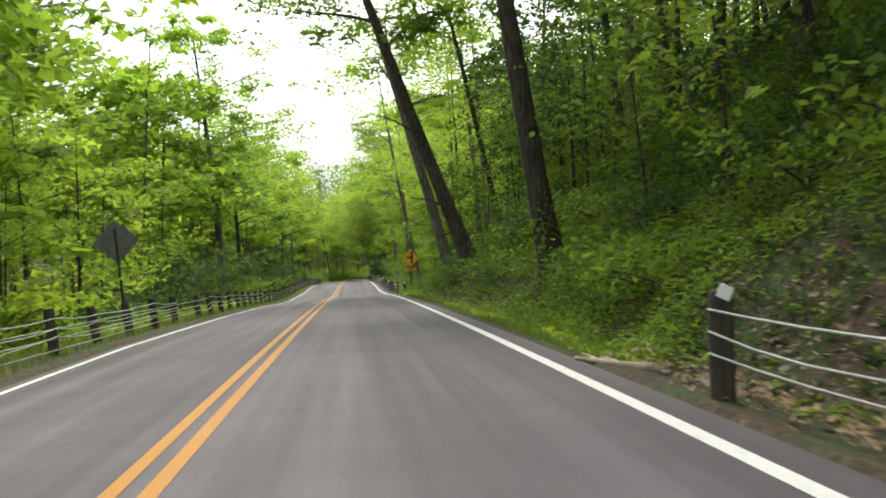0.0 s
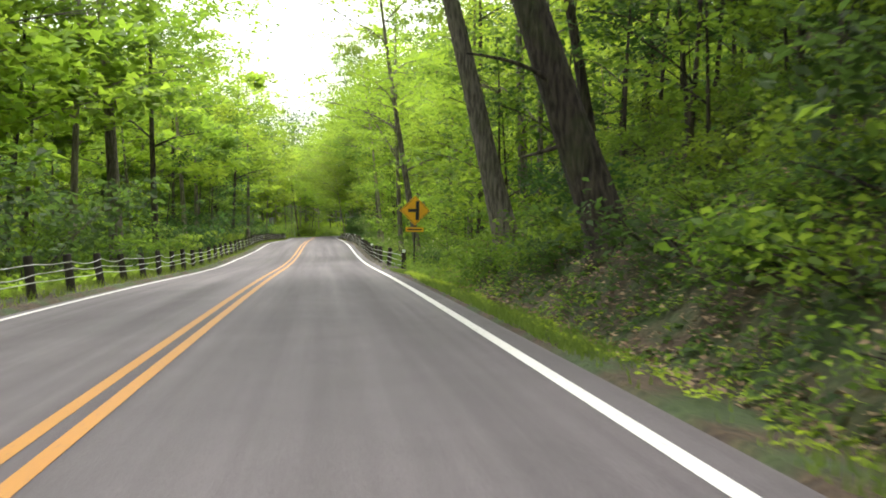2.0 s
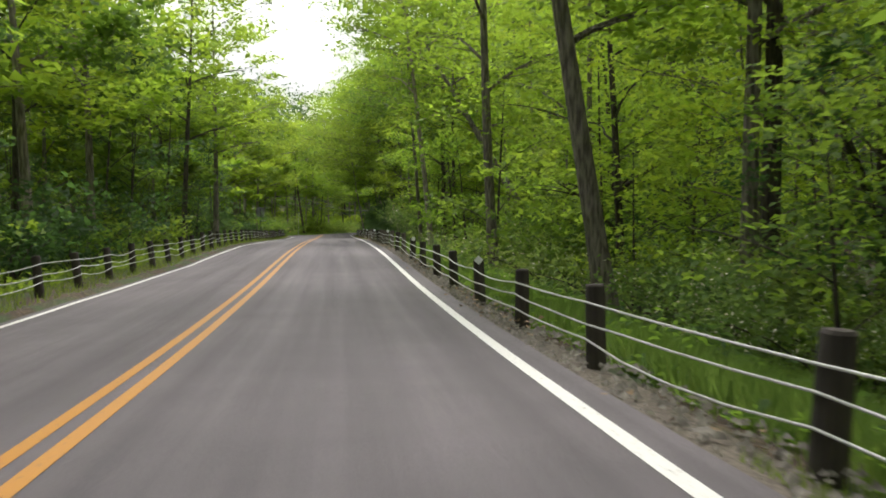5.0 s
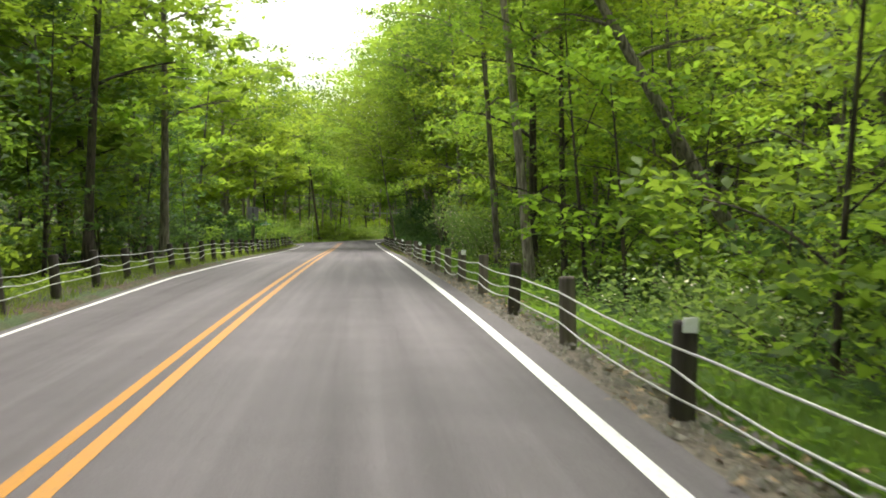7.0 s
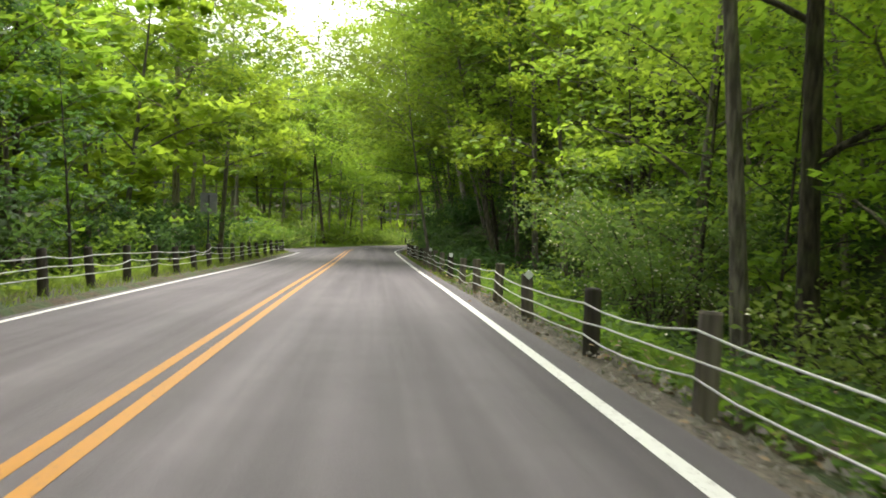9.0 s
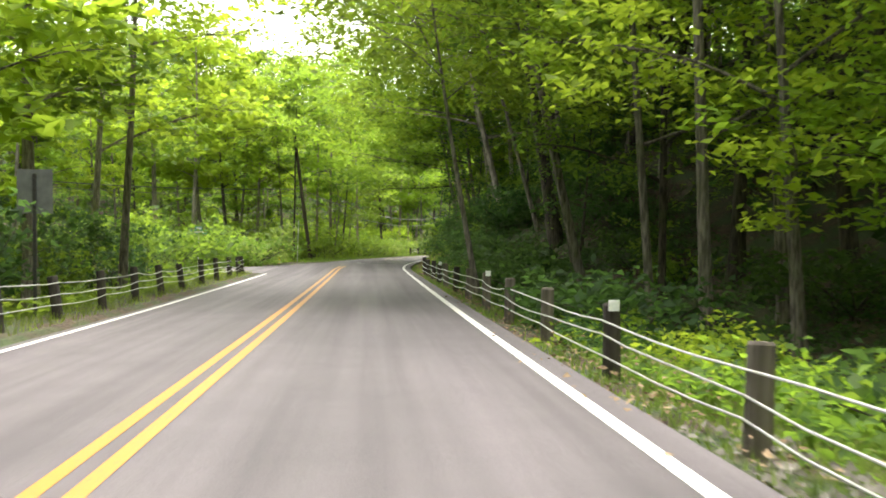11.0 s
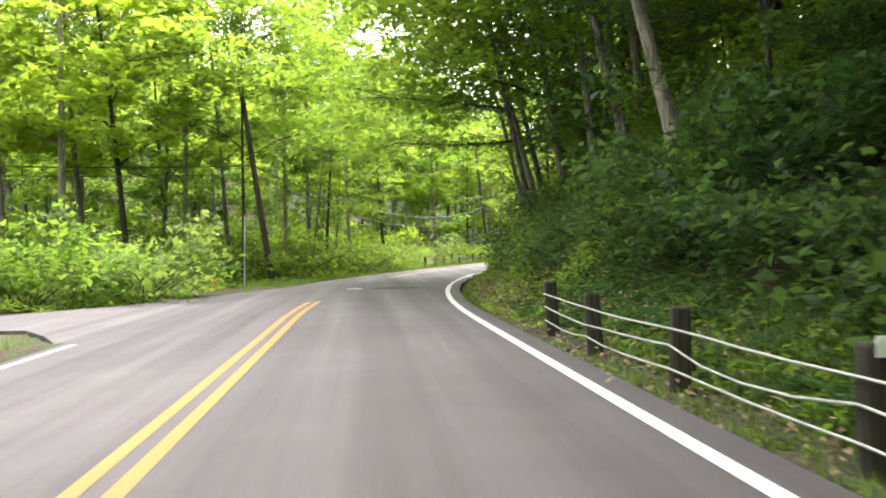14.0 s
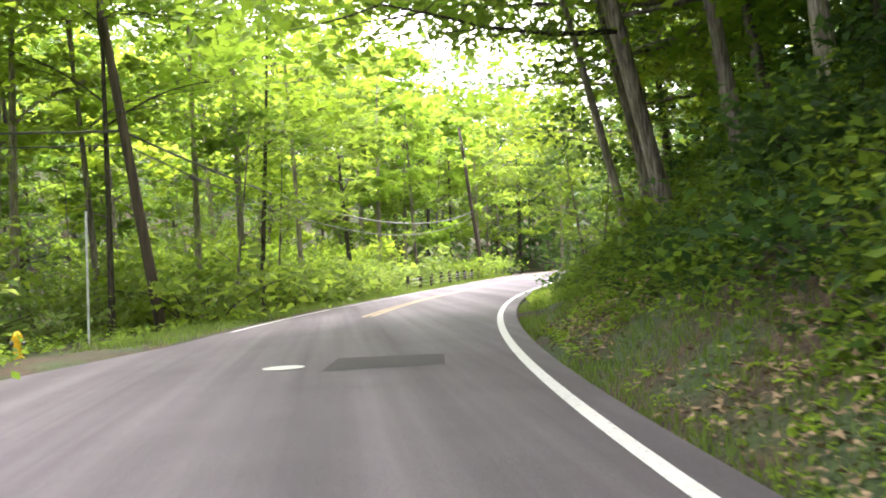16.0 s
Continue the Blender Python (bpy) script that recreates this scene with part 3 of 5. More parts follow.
for spot, start, azimuth, reach, lift, leaf in (((5.6, 173.0), (-0.7, 0, 3.2), 3.3, 5.2, -0.12, LEAF_MID), ((6.5, 172.2), (-0.7, 0, 3.7), 3.6, 5.6, 0.1, LEAF_BRIGHT), ((6.1, 174.5), (-1.0, 0, 4.3), 3.0, 5.0, 0.05, LEAF_MID)):
    leafy_limb(tree_at(*spot), start, azimuth, reach, lift, 0.05, leaf, int(100 * start[2]))
ivy(tree_at(6.75, 149.0), -0.163, 5.2, 0.27, 7)
ivy(tree_at(4.15, 23.5), -0.124, 1.6, 0.3, 8)
leaning, forked = tree_at(4.25, 37.8), tree_at(12.6, 76.0)
for z, a, reach, lift in ((2.5, 3.3, 1.5, 0.5), (1.7, 2.8, 0.9, -0.5), (5.2, 2.9, 2.2, 0.9)):
    side_limb("dead_limb", leaning, (-0.35 * z, 0, z), a, reach, lift, 0.05, "bare dark dead limb", int(z * 10))
for z, a, reach, lift, r in ((2.0, 3.3, 8.0, 2.2, 0.12), (1.4, 0.1, 7.5, 4.5, 0.11)):
    side_limb("side_stem", forked, (0, 0, z), a, reach, lift, r, "dark stem forking from the base", int(z * 70))


def clear_of_road(x, y, margin):
    s, d = to_road(x, y)
    if d < 0 and on_side_road(x, y, 0.8):
        return False
    return d > RIGHT_EDGE + margin or d < LEFT_EDGE - margin


def scatter(protos, n, xr, yr, gap, margin, rng, sizes=(0.85, 1.15), group="", lane=None):
    """Places the trees of protos in turn, upright, apart from each other and off the road."""
    placed, tries, where = 0, 0, []
    while placed < n and tries < n * 40:
        tries += 1
        x, y = rng.uniform(*xr), rng.uniform(*yr)
        if clear_of_road(x, y, margin) and free(x, y, gap) and (lane is None or lane[0] < to_road(x, y)[1] < lane[1]):
            taken.append((x, y, gap))
            where.append((x, y, rng.uniform(0, 360), rng.uniform(*sizes)))
            placed += 1
    for i, (x, y, a, k) in enumerate(where):
        if i >= len(protos):
            tagged(copy_thing(protos[i % len(protos)], stand(x, y, a, k)), group=group)
    for p, (x, y, a, k) in zip(protos, where):
        p.matrix_basis = stand(x, y, a, k)
        tagged(p, group=group)


rng = np.random.default_rng(11)
taken += [(-5.8, 177.0, 3.4), (-6.4, 174.5, 5.0), (-5.6, 180.0, 3.0), (-11.1, 171.7, 2.5), (-7.75, 158.5, 1.5), (-4.1, 183.0, 1.6), (-8.6, 170.4, 2.0)]


def wood_stock(seed, n, height, clear, spread, barks, leaf_mats, count=2900, size=0.41, tri=True):
    """A few different trees to copy from."""
    r = np.random.default_rng(seed)
    return [build_tree(seed + i, height + 1.2 * i, 0.13 + 0.03 * (i % 3), clear + (i % 3), spread, count, size, barks[i % len(barks)], leaf_mats[i % len(leaf_mats)],
                       (r.uniform(-1.4, 1.4), r.uniform(-1, 1)), 10, tri=tri) for i in range(n)]


# brighter or duller leaf colours per stretch imitate how much light reaches it
OPEN, SHADE, GREYS = (LEAF_BRIGHT, LEAF_BRIGHT, LEAF_MID), (LEAF_MID, LEAF_BRIGHT, LEAF_MID), (BARK_DARK, BARK_GREY)
scatter(wood_stock(10, 4, 12.5, 2.8, 4.6, (BARK_GREY, BARK_DARK, BARK_PALE), OPEN), 26, (-19, -7.5), (8, 96), 3.0, 4.4, rng, group="woods trees")
scatter(wood_stock(15, 3, 11, 2.4, 4.4, (BARK_GREY, BARK_DARK), (LEAF_MID, LEAF_MID, LEAF_BRIGHT)), 11, (-18, -7.2), (96, 122), 2.8, 4.0, rng, group="woods trees")
scatter(wood_stock(20, 2, 10.5, 1.9, 4.4, (BARK_GREY, BARK_DARK), (LEAF_BRIGHT,)), 11, (-18, -7.2), (122, 152), 2.8, 4.0, rng, group="woods trees")
scatter(wood_stock(30, 3, 16, 3.5, 5.6, GREYS, (LEAF_MID, LEAF_SHADED), 5200, 0.28), 26, (7.5, 22), (2, 42), 3.0, 4.0, rng, group="woods trees")
scatter(wood_stock(40, 4, 13, 1.6, 4.4, GREYS, (LEAF_BRIGHT, LEAF_BRIGHT, LEAF_MID), 4600, 0.24, False), 14, (6.5, 18), (50, 118), 3.2, 3.6, rng, group="woods trees")
scatter(wood_stock(45, 3, 15, 3.2, 5.0, GREYS, (LEAF_MID, LEAF_SHADED), 3600, 0.22, False), 12, (6.5, 19), (136, 152), 2.8, 3.6, rng, group="woods trees")
scatter(wood_stock(47, 2, 11.5, 1.7, 4.2, GREYS, (LEAF_BRIGHT,), 4800, 0.24, False), 6, (6.0, 15), (117, 135), 2.8, 3.0, rng, group="woods trees")
scatter(wood_stock(35, 3, 14, 3.5, 4.8, (BARK_DARK, BARK_GREY, BARK_PALE), SHADE, 4800, 0.28), 21, (6.5, 22), (150, 215), 2.6, 3.6, rng, group="woods trees")
scatter(wood_stock(50, 4, 12, 2.6, 3.4, (BARK_GREY, BARK_DARK, BARK_PALE), (LEAF_BRIGHT, LEAF_MID, LEAF_BRIGHT)), 44, (-26, 14), (172, 235), 3.0, 3.4, rng, group="woods trees")

scatter([build_tree(92 + i, 8.5 + 1.2 * i, 0.08, 1.8, 3.0, 3600, 0.18, BARK_GREY, (LEAF_BRIGHT, LEAF_MID)[i % 2], (-0.8, 0.2), 9, "young tree leafy down to the ground behind the fence", tri=False) for i in range(3)], 20, (8.4, 12.5), (62, 128), 2.0, 3.2, rng, (0.85, 1.2), "woods trees")

scatter(wood_stock(55, 2, 15, 2.2, 4.8, (BARK_GREY, BARK_PALE), (LEAF_BRIGHT, LEAF_MID)), 18, (2, 36), (222, 285), 3.0, 1.4, rng, group="woods trees", lane=(-16, -4.6))

# high crowns, mostly out of view, added to close the canopy and shade the banks
scatter([build_tree(85 + i, 20 + i, 0.2, 8.5, 7.5, 3400, 0.42, BARK_DARK, (LEAF_MID, LEAF_SHADED)[i], (-2.0, 0.4), 9, "tall dark woodland tree with a high crown, added to shade the bank") for i in range(2)], 18, (8.5, 26), (-8, 62), 3.4, 4.0, rng, (0.9, 1.15), "woods trees")
scatter([build_tree(88 + i, 19 + i, 0.2, 7.5, 7.5, 3400, 0.42, BARK_DARK, (LEAF_SHADED, LEAF_MID)[i], (-2.4, 0.2), 9, "tall dark woodland tree with a high crown, added to shade the bank") for i in range(2)], 16, (7.5, 24), (120, 178), 3.2, 4.0, rng, (0.9, 1.15), "woods trees")

# young trees with leaves close to the ground
young = [build_tree(60 + i, 5.5 + 1.4 * i, 0.05 + 0.01 * i, 0.9, 2.5, 1050, 0.19, BARK_DARK, (LEAF_BRIGHT, LEAF_MID, LEAF_BRIGHT)[i % 3], (0.4, -0.3), 6, "young sapling with sparse bright leaves", per=22, kind="sapling", tri=False) for i in range(3)]
scatter(young, 22, (-16, -8.2), (8, 75), 1.6, 3.2, rng, (0.7, 1.3), "saplings")
scatter([build_tree(71 + i, 5.5 + 1.4 * i, 0.06, 0.9, 2.5, 1050, 0.19, BARK_DARK, (LEAF_MID, LEAF_SHADED)[i], (0.4, -0.3), 6, "young sapling with green leaves", per=22, kind="sapling", tri=False) for i in range(2)], 26, (-16, -6.6), (75, 125), 1.6, 3.2, rng, (0.7, 1.3), "saplings")
scatter([build_tree(66 + i, 5 + 1.5 * i, 0.05, 0.9, 2.5, 1050, 0.19, BARK_DARK, (LEAF_BRIGHT, LEAF_MID)[i], (-0.4, 0.3), 6, "young sapling with sparse leaves", per=22, kind="sapling", tri=False) for i in range(2)], 22, (5.2, 16), (75, 126), 1.6, 2.2, rng, (0.7, 1.3), "saplings")
scatter([build_tree(74 + i, 5 + 1.5 * i, 0.05, 0.9, 2.5, 1050, 0.19, BARK_DARK, (LEAF_MID, LEAF_SHADED)[i], (-0.4, 0.3), 6, "young sapling with sparse leaves", per=22, kind="sapling", tri=False) for i in range(2)], 34, (5.2, 13), (16, 75), 1.6, 2.2, rng, (0.7, 1.3), "saplings")
scatter([build_tree(77 + i, 5 + 1.5 * i, 0.05, 0.9, 2.5, 1050, 0.19, BARK_DARK, (LEAF_SHADED, LEAF_MID)[i], (-0.4, 0.3), 6, "young sapling with sparse leaves", per=22, kind="sapling", tri=False) for i in range(2)], 24, (5.2, 16), (126, 215), 1.6, 2.2, rng, (0.7, 1.3), "saplings")
scatter([build_tree(68, 5.5, 0.05, 0.9, 2.6, 1050, 0.19, BARK_GREY, LEAF_MID, (-0.4, 0.3), 6, "young sapling with bright leaves", per=22, kind="sapling", tri=False)], 30, (-26, 10), (172, 235), 1.6, 1.4, rng, (0.7, 1.3), "saplings")


def far_woods():
    """The depth of the woods on both sides, too far in to tell its trees apart."""
    r = np.random.default_rng(77)
    spots = []
    for n, xr, yr in ((170, (-72, -19), (-30, 300)), (230, (16, 60), (-30, 300)), (300, (-60, 100), (228, 340)), (40, (-60, 60), (-60, -14))):
        k = 0
        while k < n:
            x, y = r.uniform(*xr), r.uniform(*yr)
            s, d = to_road(x, y)
            if abs(d) > 6.5 and clear_of_road(x, y, 1.0):
                spots.append((x, y)); k += 1
    quads, bark = [], []
    for x, y in spots:
        z, h = float(land(x, y)), r.uniform(14, 22)
        c = np.column_stack([x + r.normal(0, 2.2, 30), y + r.normal(0, 2.2, 30), z + h * r.uniform(0.06, 1.0, 30) ** 0.8])
        c[:9, 2] = z + r.uniform(0.2, 2.4, 9)
        quads.append(leaves(c, np.full(30, 2.0), 9, 0.8, r, 0.7, 0.6, True))
        w, tx, ty = r.uniform(0.08, 0.2), r.normal(0, 0.6), r.normal(0, 0.6)
        for k in range(4):
            a0, a1 = k * math.pi / 2, (k + 1) * math.pi / 2
            foot = [(x + w * math.cos(a), y + w * math.sin(a), z - 0.4) for a in (a0, a1)]
            top = [(x + tx + 0.3 * w * math.cos(a), y + ty + 0.3 * w * math.sin(a), z + h * 0.85) for a in (a0, a1)]
            bark += [[foot[0], foot[1], top[1]], [foot[0], top[1], top[0]]]
    q = np.concatenate(quads)
    me = leaf_cloud("far_woods", np.concatenate([q, np.array(bark)]), LEAF_SHADED)
    me.materials.append(LEAF_MID)
    me.materials.append(LEAF_BRIGHT)
    me.materials.append(BARK_DARK)
    # darker leaf colours chosen by region stand in for shade inside the woods
    kinds = np.array([r.integers(0, 3) if x < 0 and y < 95 else (0 if y > 200 and r.uniform() < 0.55 else r.integers(0, 2)) for x, y in spots])
    idx = np.concatenate([np.repeat(kinds, 270), np.full(len(bark), 3)]).astype(np.int32)
    me.polygons.foreach_set("material_index", idx)
    tagged(new("far_woods", me), "deep deciduous woods in fresh spring leaf", "woods", kind="stuff")


far_woods()


def shade_canopy():
    """Loose leaf layers without trunks, added mostly out of view to shade the woods."""
    r = np.random.default_rng(78)
    for n, d0, d1, s0, s1 in ((1300, -46, -16, -25, 92), (1300, -46, -10.5, 92, 150), (800, -46, -20, 168, 262), (1300, 5.5, 36, -25, 15), (700, 7, 36, 13, 26), (900, 19, 42, 50, 118), (600, 5.0, 13, 138, 162), (900, 17, 40, 118, 172), (1000, 9, 40, 172, 262)):
        s, d = r.uniform(s0, s1, n), r.uniform(d0, d1, n)
        xy = np.array([from_road(a, b) for a, b in zip(s, d)])
        h = 10.5 + 4.5 * r.uniform(0, 1, n) + 1.6 * np.sin(0.45 * xy[:, 0]) * np.sin(0.4 * xy[:, 1])
        c = np.column_stack([xy, land(xy[:, 0], xy[:, 1]) + h])
        q = leaves(c, np.full(n, 2.2), 20, 0.66, r, 0.5, 0.5, True)
        tagged(new("canopy", leaf_cloud("canopy", q, LEAF_MID)), "loose leaf layer added overhead, mostly out of view, to shade the woods", "canopy", kind="stuff")


shade_canopy()


# ---- shrubs ----
def build_shrub(seed, height, width, count, leaf, label, blossom=0, size=0.165, kind="shrub"):
    r = np.random.default_rng(seed)
    shrub = tagged(new(kind), label, kind.replace("_", " "))
    tubes, ends = [], []
    for k in range(9):
        a = k * 0.75 + r.uniform(-0.3, 0.3)
        lp = limb_points((r.normal(0, 0.08), r.normal(0, 0.08), -0.15), a, height * r.uniform(0.8, 1.15), 1.5 * height / width, r, 4)
        tubes.append(tube(lp, np.linspace(0.022, 0.006, len(lp)), 3))
        ends += lp[2:]
    v, f = list(tubes[0][0]), list(tubes[0][1])
    for tv, tf in tubes[1:]:
        k = len(v) - 3
        v += tv[3:]
        f += [tuple(i if i < 3 else i + k for i in q) for q in tf if sum(i < 3 for i in q) < 3]
    child("stem", mesh_from("stem", v, f, BARK_DARK, True), shrub)
    ends = np.array(ends)
    pick = r.integers(0, len(ends), count // 40)
    c = ends[pick] * [1.05, 1.05, 1.0] + r.normal(0, 0.22, (len(pick), 3)) * [width * 0.5, width * 0.5, height * 0.5]
    c[:, 2] = np.abs(c[:, 2])
    child("foliage", leaf_cloud("foliage", leaves(c, np.full(len(c), 0.45), 26, size * 1.05, r, 0.6, 0.7, kind == "thicket"), leaf), shrub)
    if blossom:
        child("blossom", leaf_cloud("blossom", leaves(c[: len(c) // 2], np.full(len(c) // 2, 0.44), blossom, 0.06, r, 0.6, 0.9), FLOWER), shrub, "cream white blossom")
    return shrub


# the darkest shrubs carry the shade of the banks in their leaf colour
shrubs = [build_shrub(500, 1.5, 2.0, 1000, LEAF_MID, "dense green woodland shrub"), build_shrub(501, 1.1, 1.7, 900, LEAF_MID, "low green shrub on the bank"), build_shrub(502, 1.9, 2.2, 1200, LEAF_SHADED, "deep green woodland shrub, leaves darkened for shade")]
scatter(shrubs, 58, (4.9, 13), (9, 60), 1.0, 1.7, rng, (0.6, 1.2), "shrubs on the bank")
scatter([build_shrub(508 + i, 1.4 + 0.4 * i, 2.0, 1000, (LEAF_MID, LEAF_SHADED)[i], "green shrub on the shady side of the road") for i in range(2)], 44, (4.6, 13), (60, 205), 1.3, 1.6, rng, (0.6, 1.2), "shrubs on the bank")
scatter([build_shrub(511 + i, 1.5 + 0.3 * i, 2.2, 1500, LEAF_SHADED, "green shrub on the shady bank, leaves darkened for shade") for i in range(2)], 30, (3.9, 10), (126, 157), 0.9, 1.0, rng, (0.6, 1.1), "shrubs on the bank")
scatter([build_shrub(514, 1.0, 1.7, 1500, LEAF_MID, "leafy green shrub on the bank of the bend", 0, 0.13), build_shrub(515, 1.2, 1.8, 1500, LEAF_SHADED, "green shrub on the bank of the bend, leaves darkened for shade", 0, 0.14)], 32, (5.2, 12), (158, 180), 0.9, 2.5, rng, (0.6, 1.25), "shrubs on the bank")
scatter([build_shrub(503, 1.4, 1.9, 1000, LEAF_MID, "green shrub under the trees"), build_shrub(504, 1.8, 2.0, 1100, LEAF_SHADED, "green shrub under the trees, leaves darkened for shade")], 28, (-16, -6.6), (6, 152), 1.4, 2.8, rng, (0.6, 1.2), "shrubs under the trees")
scatter([build_shrub(505, 1.9, 2.4, 3600, LEAF_PALE, "pale honeysuckle bush with cream blossom", 3, 0.085, "flowering_bush")], 14, (5.2, 9), (60, 126), 2.0, 1.8, rng, (0.9, 1.5), "blossoming bushes")
scatter([build_shrub(506, 1.8, 2.4, 1500, LEAF_PALE, "pale green roadside bush", 1), build_shrub(507, 1.6, 2.2, 1400, LEAF_MID, "green roadside bush beneath trees"), build_shrub(510, 1.7, 2.4, 1900, LEAF_MID, "dense green roadside bush", 0, 0.14)], 50, (-12, 16), (168, 236), 0.9, 1.0, rng, (1.0, 1.7), "bushes round the bend", (-9.5, -5.0))
scatter([build_shrub(509, 1.8, 2.2, 1100, LEAF_MID, "green bush at the edge of the woods")], 18, (-24, -9), (171, 190), 1.3, 1.0, rng, (0.8, 1.3), "bushes round the bend")

scatter([build_shrub(516, 1.3, 1.9, 1800, LEAF_BRIGHT, "bright green shrub behind the fence", 0, 0.13)], 10, (3.7, 6.5), (120, 133), 0.9, 0.9, rng, (0.6, 1.0), "shrubs on the bank")
scatter([build_shrub(518, 1.2, 1.8, 1300, LEAF_MID, "leafy green shrub on the bank beside the big trunks", 0, 0.13)], 12, (4.9, 9), (25, 48), 1.0, 1.5, rng, (0.5, 1.0), "shrubs on the bank")
scatter([build_shrub(517, 1.3, 1.9, 1400, LEAF_SHADED, "green shrub high on the bank, leaves darkened for shade", 0, 0.14)], 12, (5.8, 11), (26, 46), 1.0, 1.5, rng, (0.6, 1.1), "shrubs on the bank")
FERNS = [build_shrub(560 + i, 0.6 + 0.15 * i, 1.3, 1100, (LEAF_MID, LEAF_MID, LEAF_SHADED)[i], ("low leafy fern clump on the bank", "mounded green weeds on the bank", "leafy clump on the bank, leaves darkened for shade")[i], 0, 0.1, "fern") for i in range(3)]
scatter(FERNS, 70, (3.6, 9.5), (13, 60), 0.7, 1.0, rng, (0.7, 1.5), "fern clumps")
scatter([build_shrub(565 + i, 0.6 + 0.15 * i, 1.3, 1100, (LEAF_MID, LEAF_SHADED)[i], ("low leafy fern clump above the bend", "leafy clump above the bend, leaves darkened for shade")[i], 0, 0.1, "fern") for i in range(2)], 60, (3.6, 11), (158, 188), 0.7, 1.7, rng, (0.7, 1.5), "fern clumps")
THICKET = [build_shrub(530 + i, 2.7 + 0.35 * i, 2.5, 2100, m, t, 0, 0.19, "thicket") for i, (m, t) in enumerate(((LEAF_MID, "tall leafy thicket under the trees"), (LEAF_SHADED, "tall green thicket under the trees, leaves darkened for shade"), (LEAF_MID, "tall leafy thicket with arching stems")))]
scatter(THICKET, 30, (5.4, 11), (78, 128), 1.5, 1.9, rng, (0.6, 1.25), "thickets")
scatter([build_shrub(535 + i, 2.8 + 0.4 * i, 2.6, 2100, (LEAF_MID, LEAF_SHADED)[i], "tall leafy thicket behind the fence", 0, 0.19, "thicket") for i in range(2)], 52, (-13.5, -7.0), (40, 153), 1.6, 3.0, rng, (0.6, 1.2), "thickets")
scatter([build_shrub(538, 2.6, 2.5, 1900, LEAF_BRIGHT, "tall bright thicket beneath the trees", 0, 0.19, "thicket")], 14, (-14, -8.0), (8, 44), 1.6, 3.0, rng, (0.6, 1.1), "thickets")
scatter([build_shrub(540 + i, 3.0 + 0.4 * i, 2.7, 2100, (LEAF_MID, LEAF_BRIGHT)[i], "tall leafy thicket round the bend", 0, 0.2, "thicket") for i in range(2)], 40, (-24, 14), (168, 240), 1.5, 1.4, rng, (0.7, 1.3), "thickets", (-15, -8.0))
scatter([build_shrub(543, 2.4, 2.4, 2100, LEAF_SHADED, "green thicket on the shady bank, leaves darkened for shade", 0, 0.19, "thicket")], 16, (5.4, 14), (118, 160), 1.4, 2.2, rng, (0.6, 1.2), "thickets")
scatter([build_shrub(545, 2.5, 2.5, 2100, LEAF_MID, "tall leafy thicket beside the side road", 0, 0.19, "thicket")], 12, (-20, -8.6), (173, 181), 1.6, 1.4, rng, (0.7, 1.2), "thickets")
for bx, by, h in ((5.4, 114.5, 3.5), (6.3, 118.0, 4.0), (6.6, 70.0, 2.6), (6.0, 66.0, 2.2), (7.4, 67.6, 2.5)):
    b = build_shrub(int(520 + by), h, 2.2, 8000, LEAF_PALE, "tall honeysuckle bush covered in cream blossom", 6, 0.1, "flowering_bush")
    b.matrix_basis = stand(bx, by, 40)
    tagged(b, group="blossoming bushes")


# ---- ground cover ----
def cover(name, label, n, sr, dr, size, mat, seed, height=0.16, keep=None, upright=0.6):
    r = np.random.default_rng(seed)
    n = int(n * 0.87)
    s = r.uniform(*sr, n)
    d = dr[0] + (dr[1] - dr[0]) * r.uniform(0, 1, n) ** 1.4
    xy = np.where((s <= BEND)[:, None], np.stack([d - 1.5, s], 1), np.array([from_road(a, b) for a, b in zip(s, d)]))
    if keep is not None:
        ok = keep(xy[:, 0], xy[:, 1], r)
        xy = xy[ok]
    z = land(xy[:, 0], xy[:, 1])
    c = np.column_stack([xy, z + height * r.uniform(0.3, 1.3, len(xy))])
    q = leaves(c, np.full(len(c), 0.36), 4, size, r, 0.45, upright, size > 0.3 or mat is LITTER)
    tagged(new(name, leaf_cloud(name, q, mat)), label, "undergrowth", kind="stuff")


def patchy(level):
    def f(x, y, r):
        v = np.sin(x * 0.8 + 2 * np.sin(y * 0.23)) + np.sin(y * 0.55 + 1.7 * np.sin(x * 0.4)) + r.normal(0, 0.5, len(x))
        return v > level
    return f


def blades(name, label, n, sr, dr, h, seed, mat, level=-2.0):
    r = np.random.default_rng(seed)
    s, d = r.uniform(*sr, n), r.uniform(*dr, n)
    xy = np.array([from_road(a, b) for a, b in zip(s, d)])
    xy = xy[patchy(level)(xy[:, 0] * 1.7, xy[:, 1] * 1.3, r)]
    n = len(xy)
    z = land(xy[:, 0], xy[:, 1])
    b = np.column_stack([xy, z - 0.01])
    a = r.uniform(0, 2 * math.pi, n)
    w = np.stack([np.cos(a), np.sin(a), np.zeros(n)], 1) * 0.011
    tip = np.stack([r.normal(0, 0.3, n), r.normal(0, 0.3, n), np.ones(n)], 1) * (h * r.uniform(0.5, 1.3, n))[:, None]
    q = np.stack([b - w, b + w, b + tip], 1)
    tagged(new(name, leaf_cloud(name, q, mat)), label, "grass", kind="stuff")


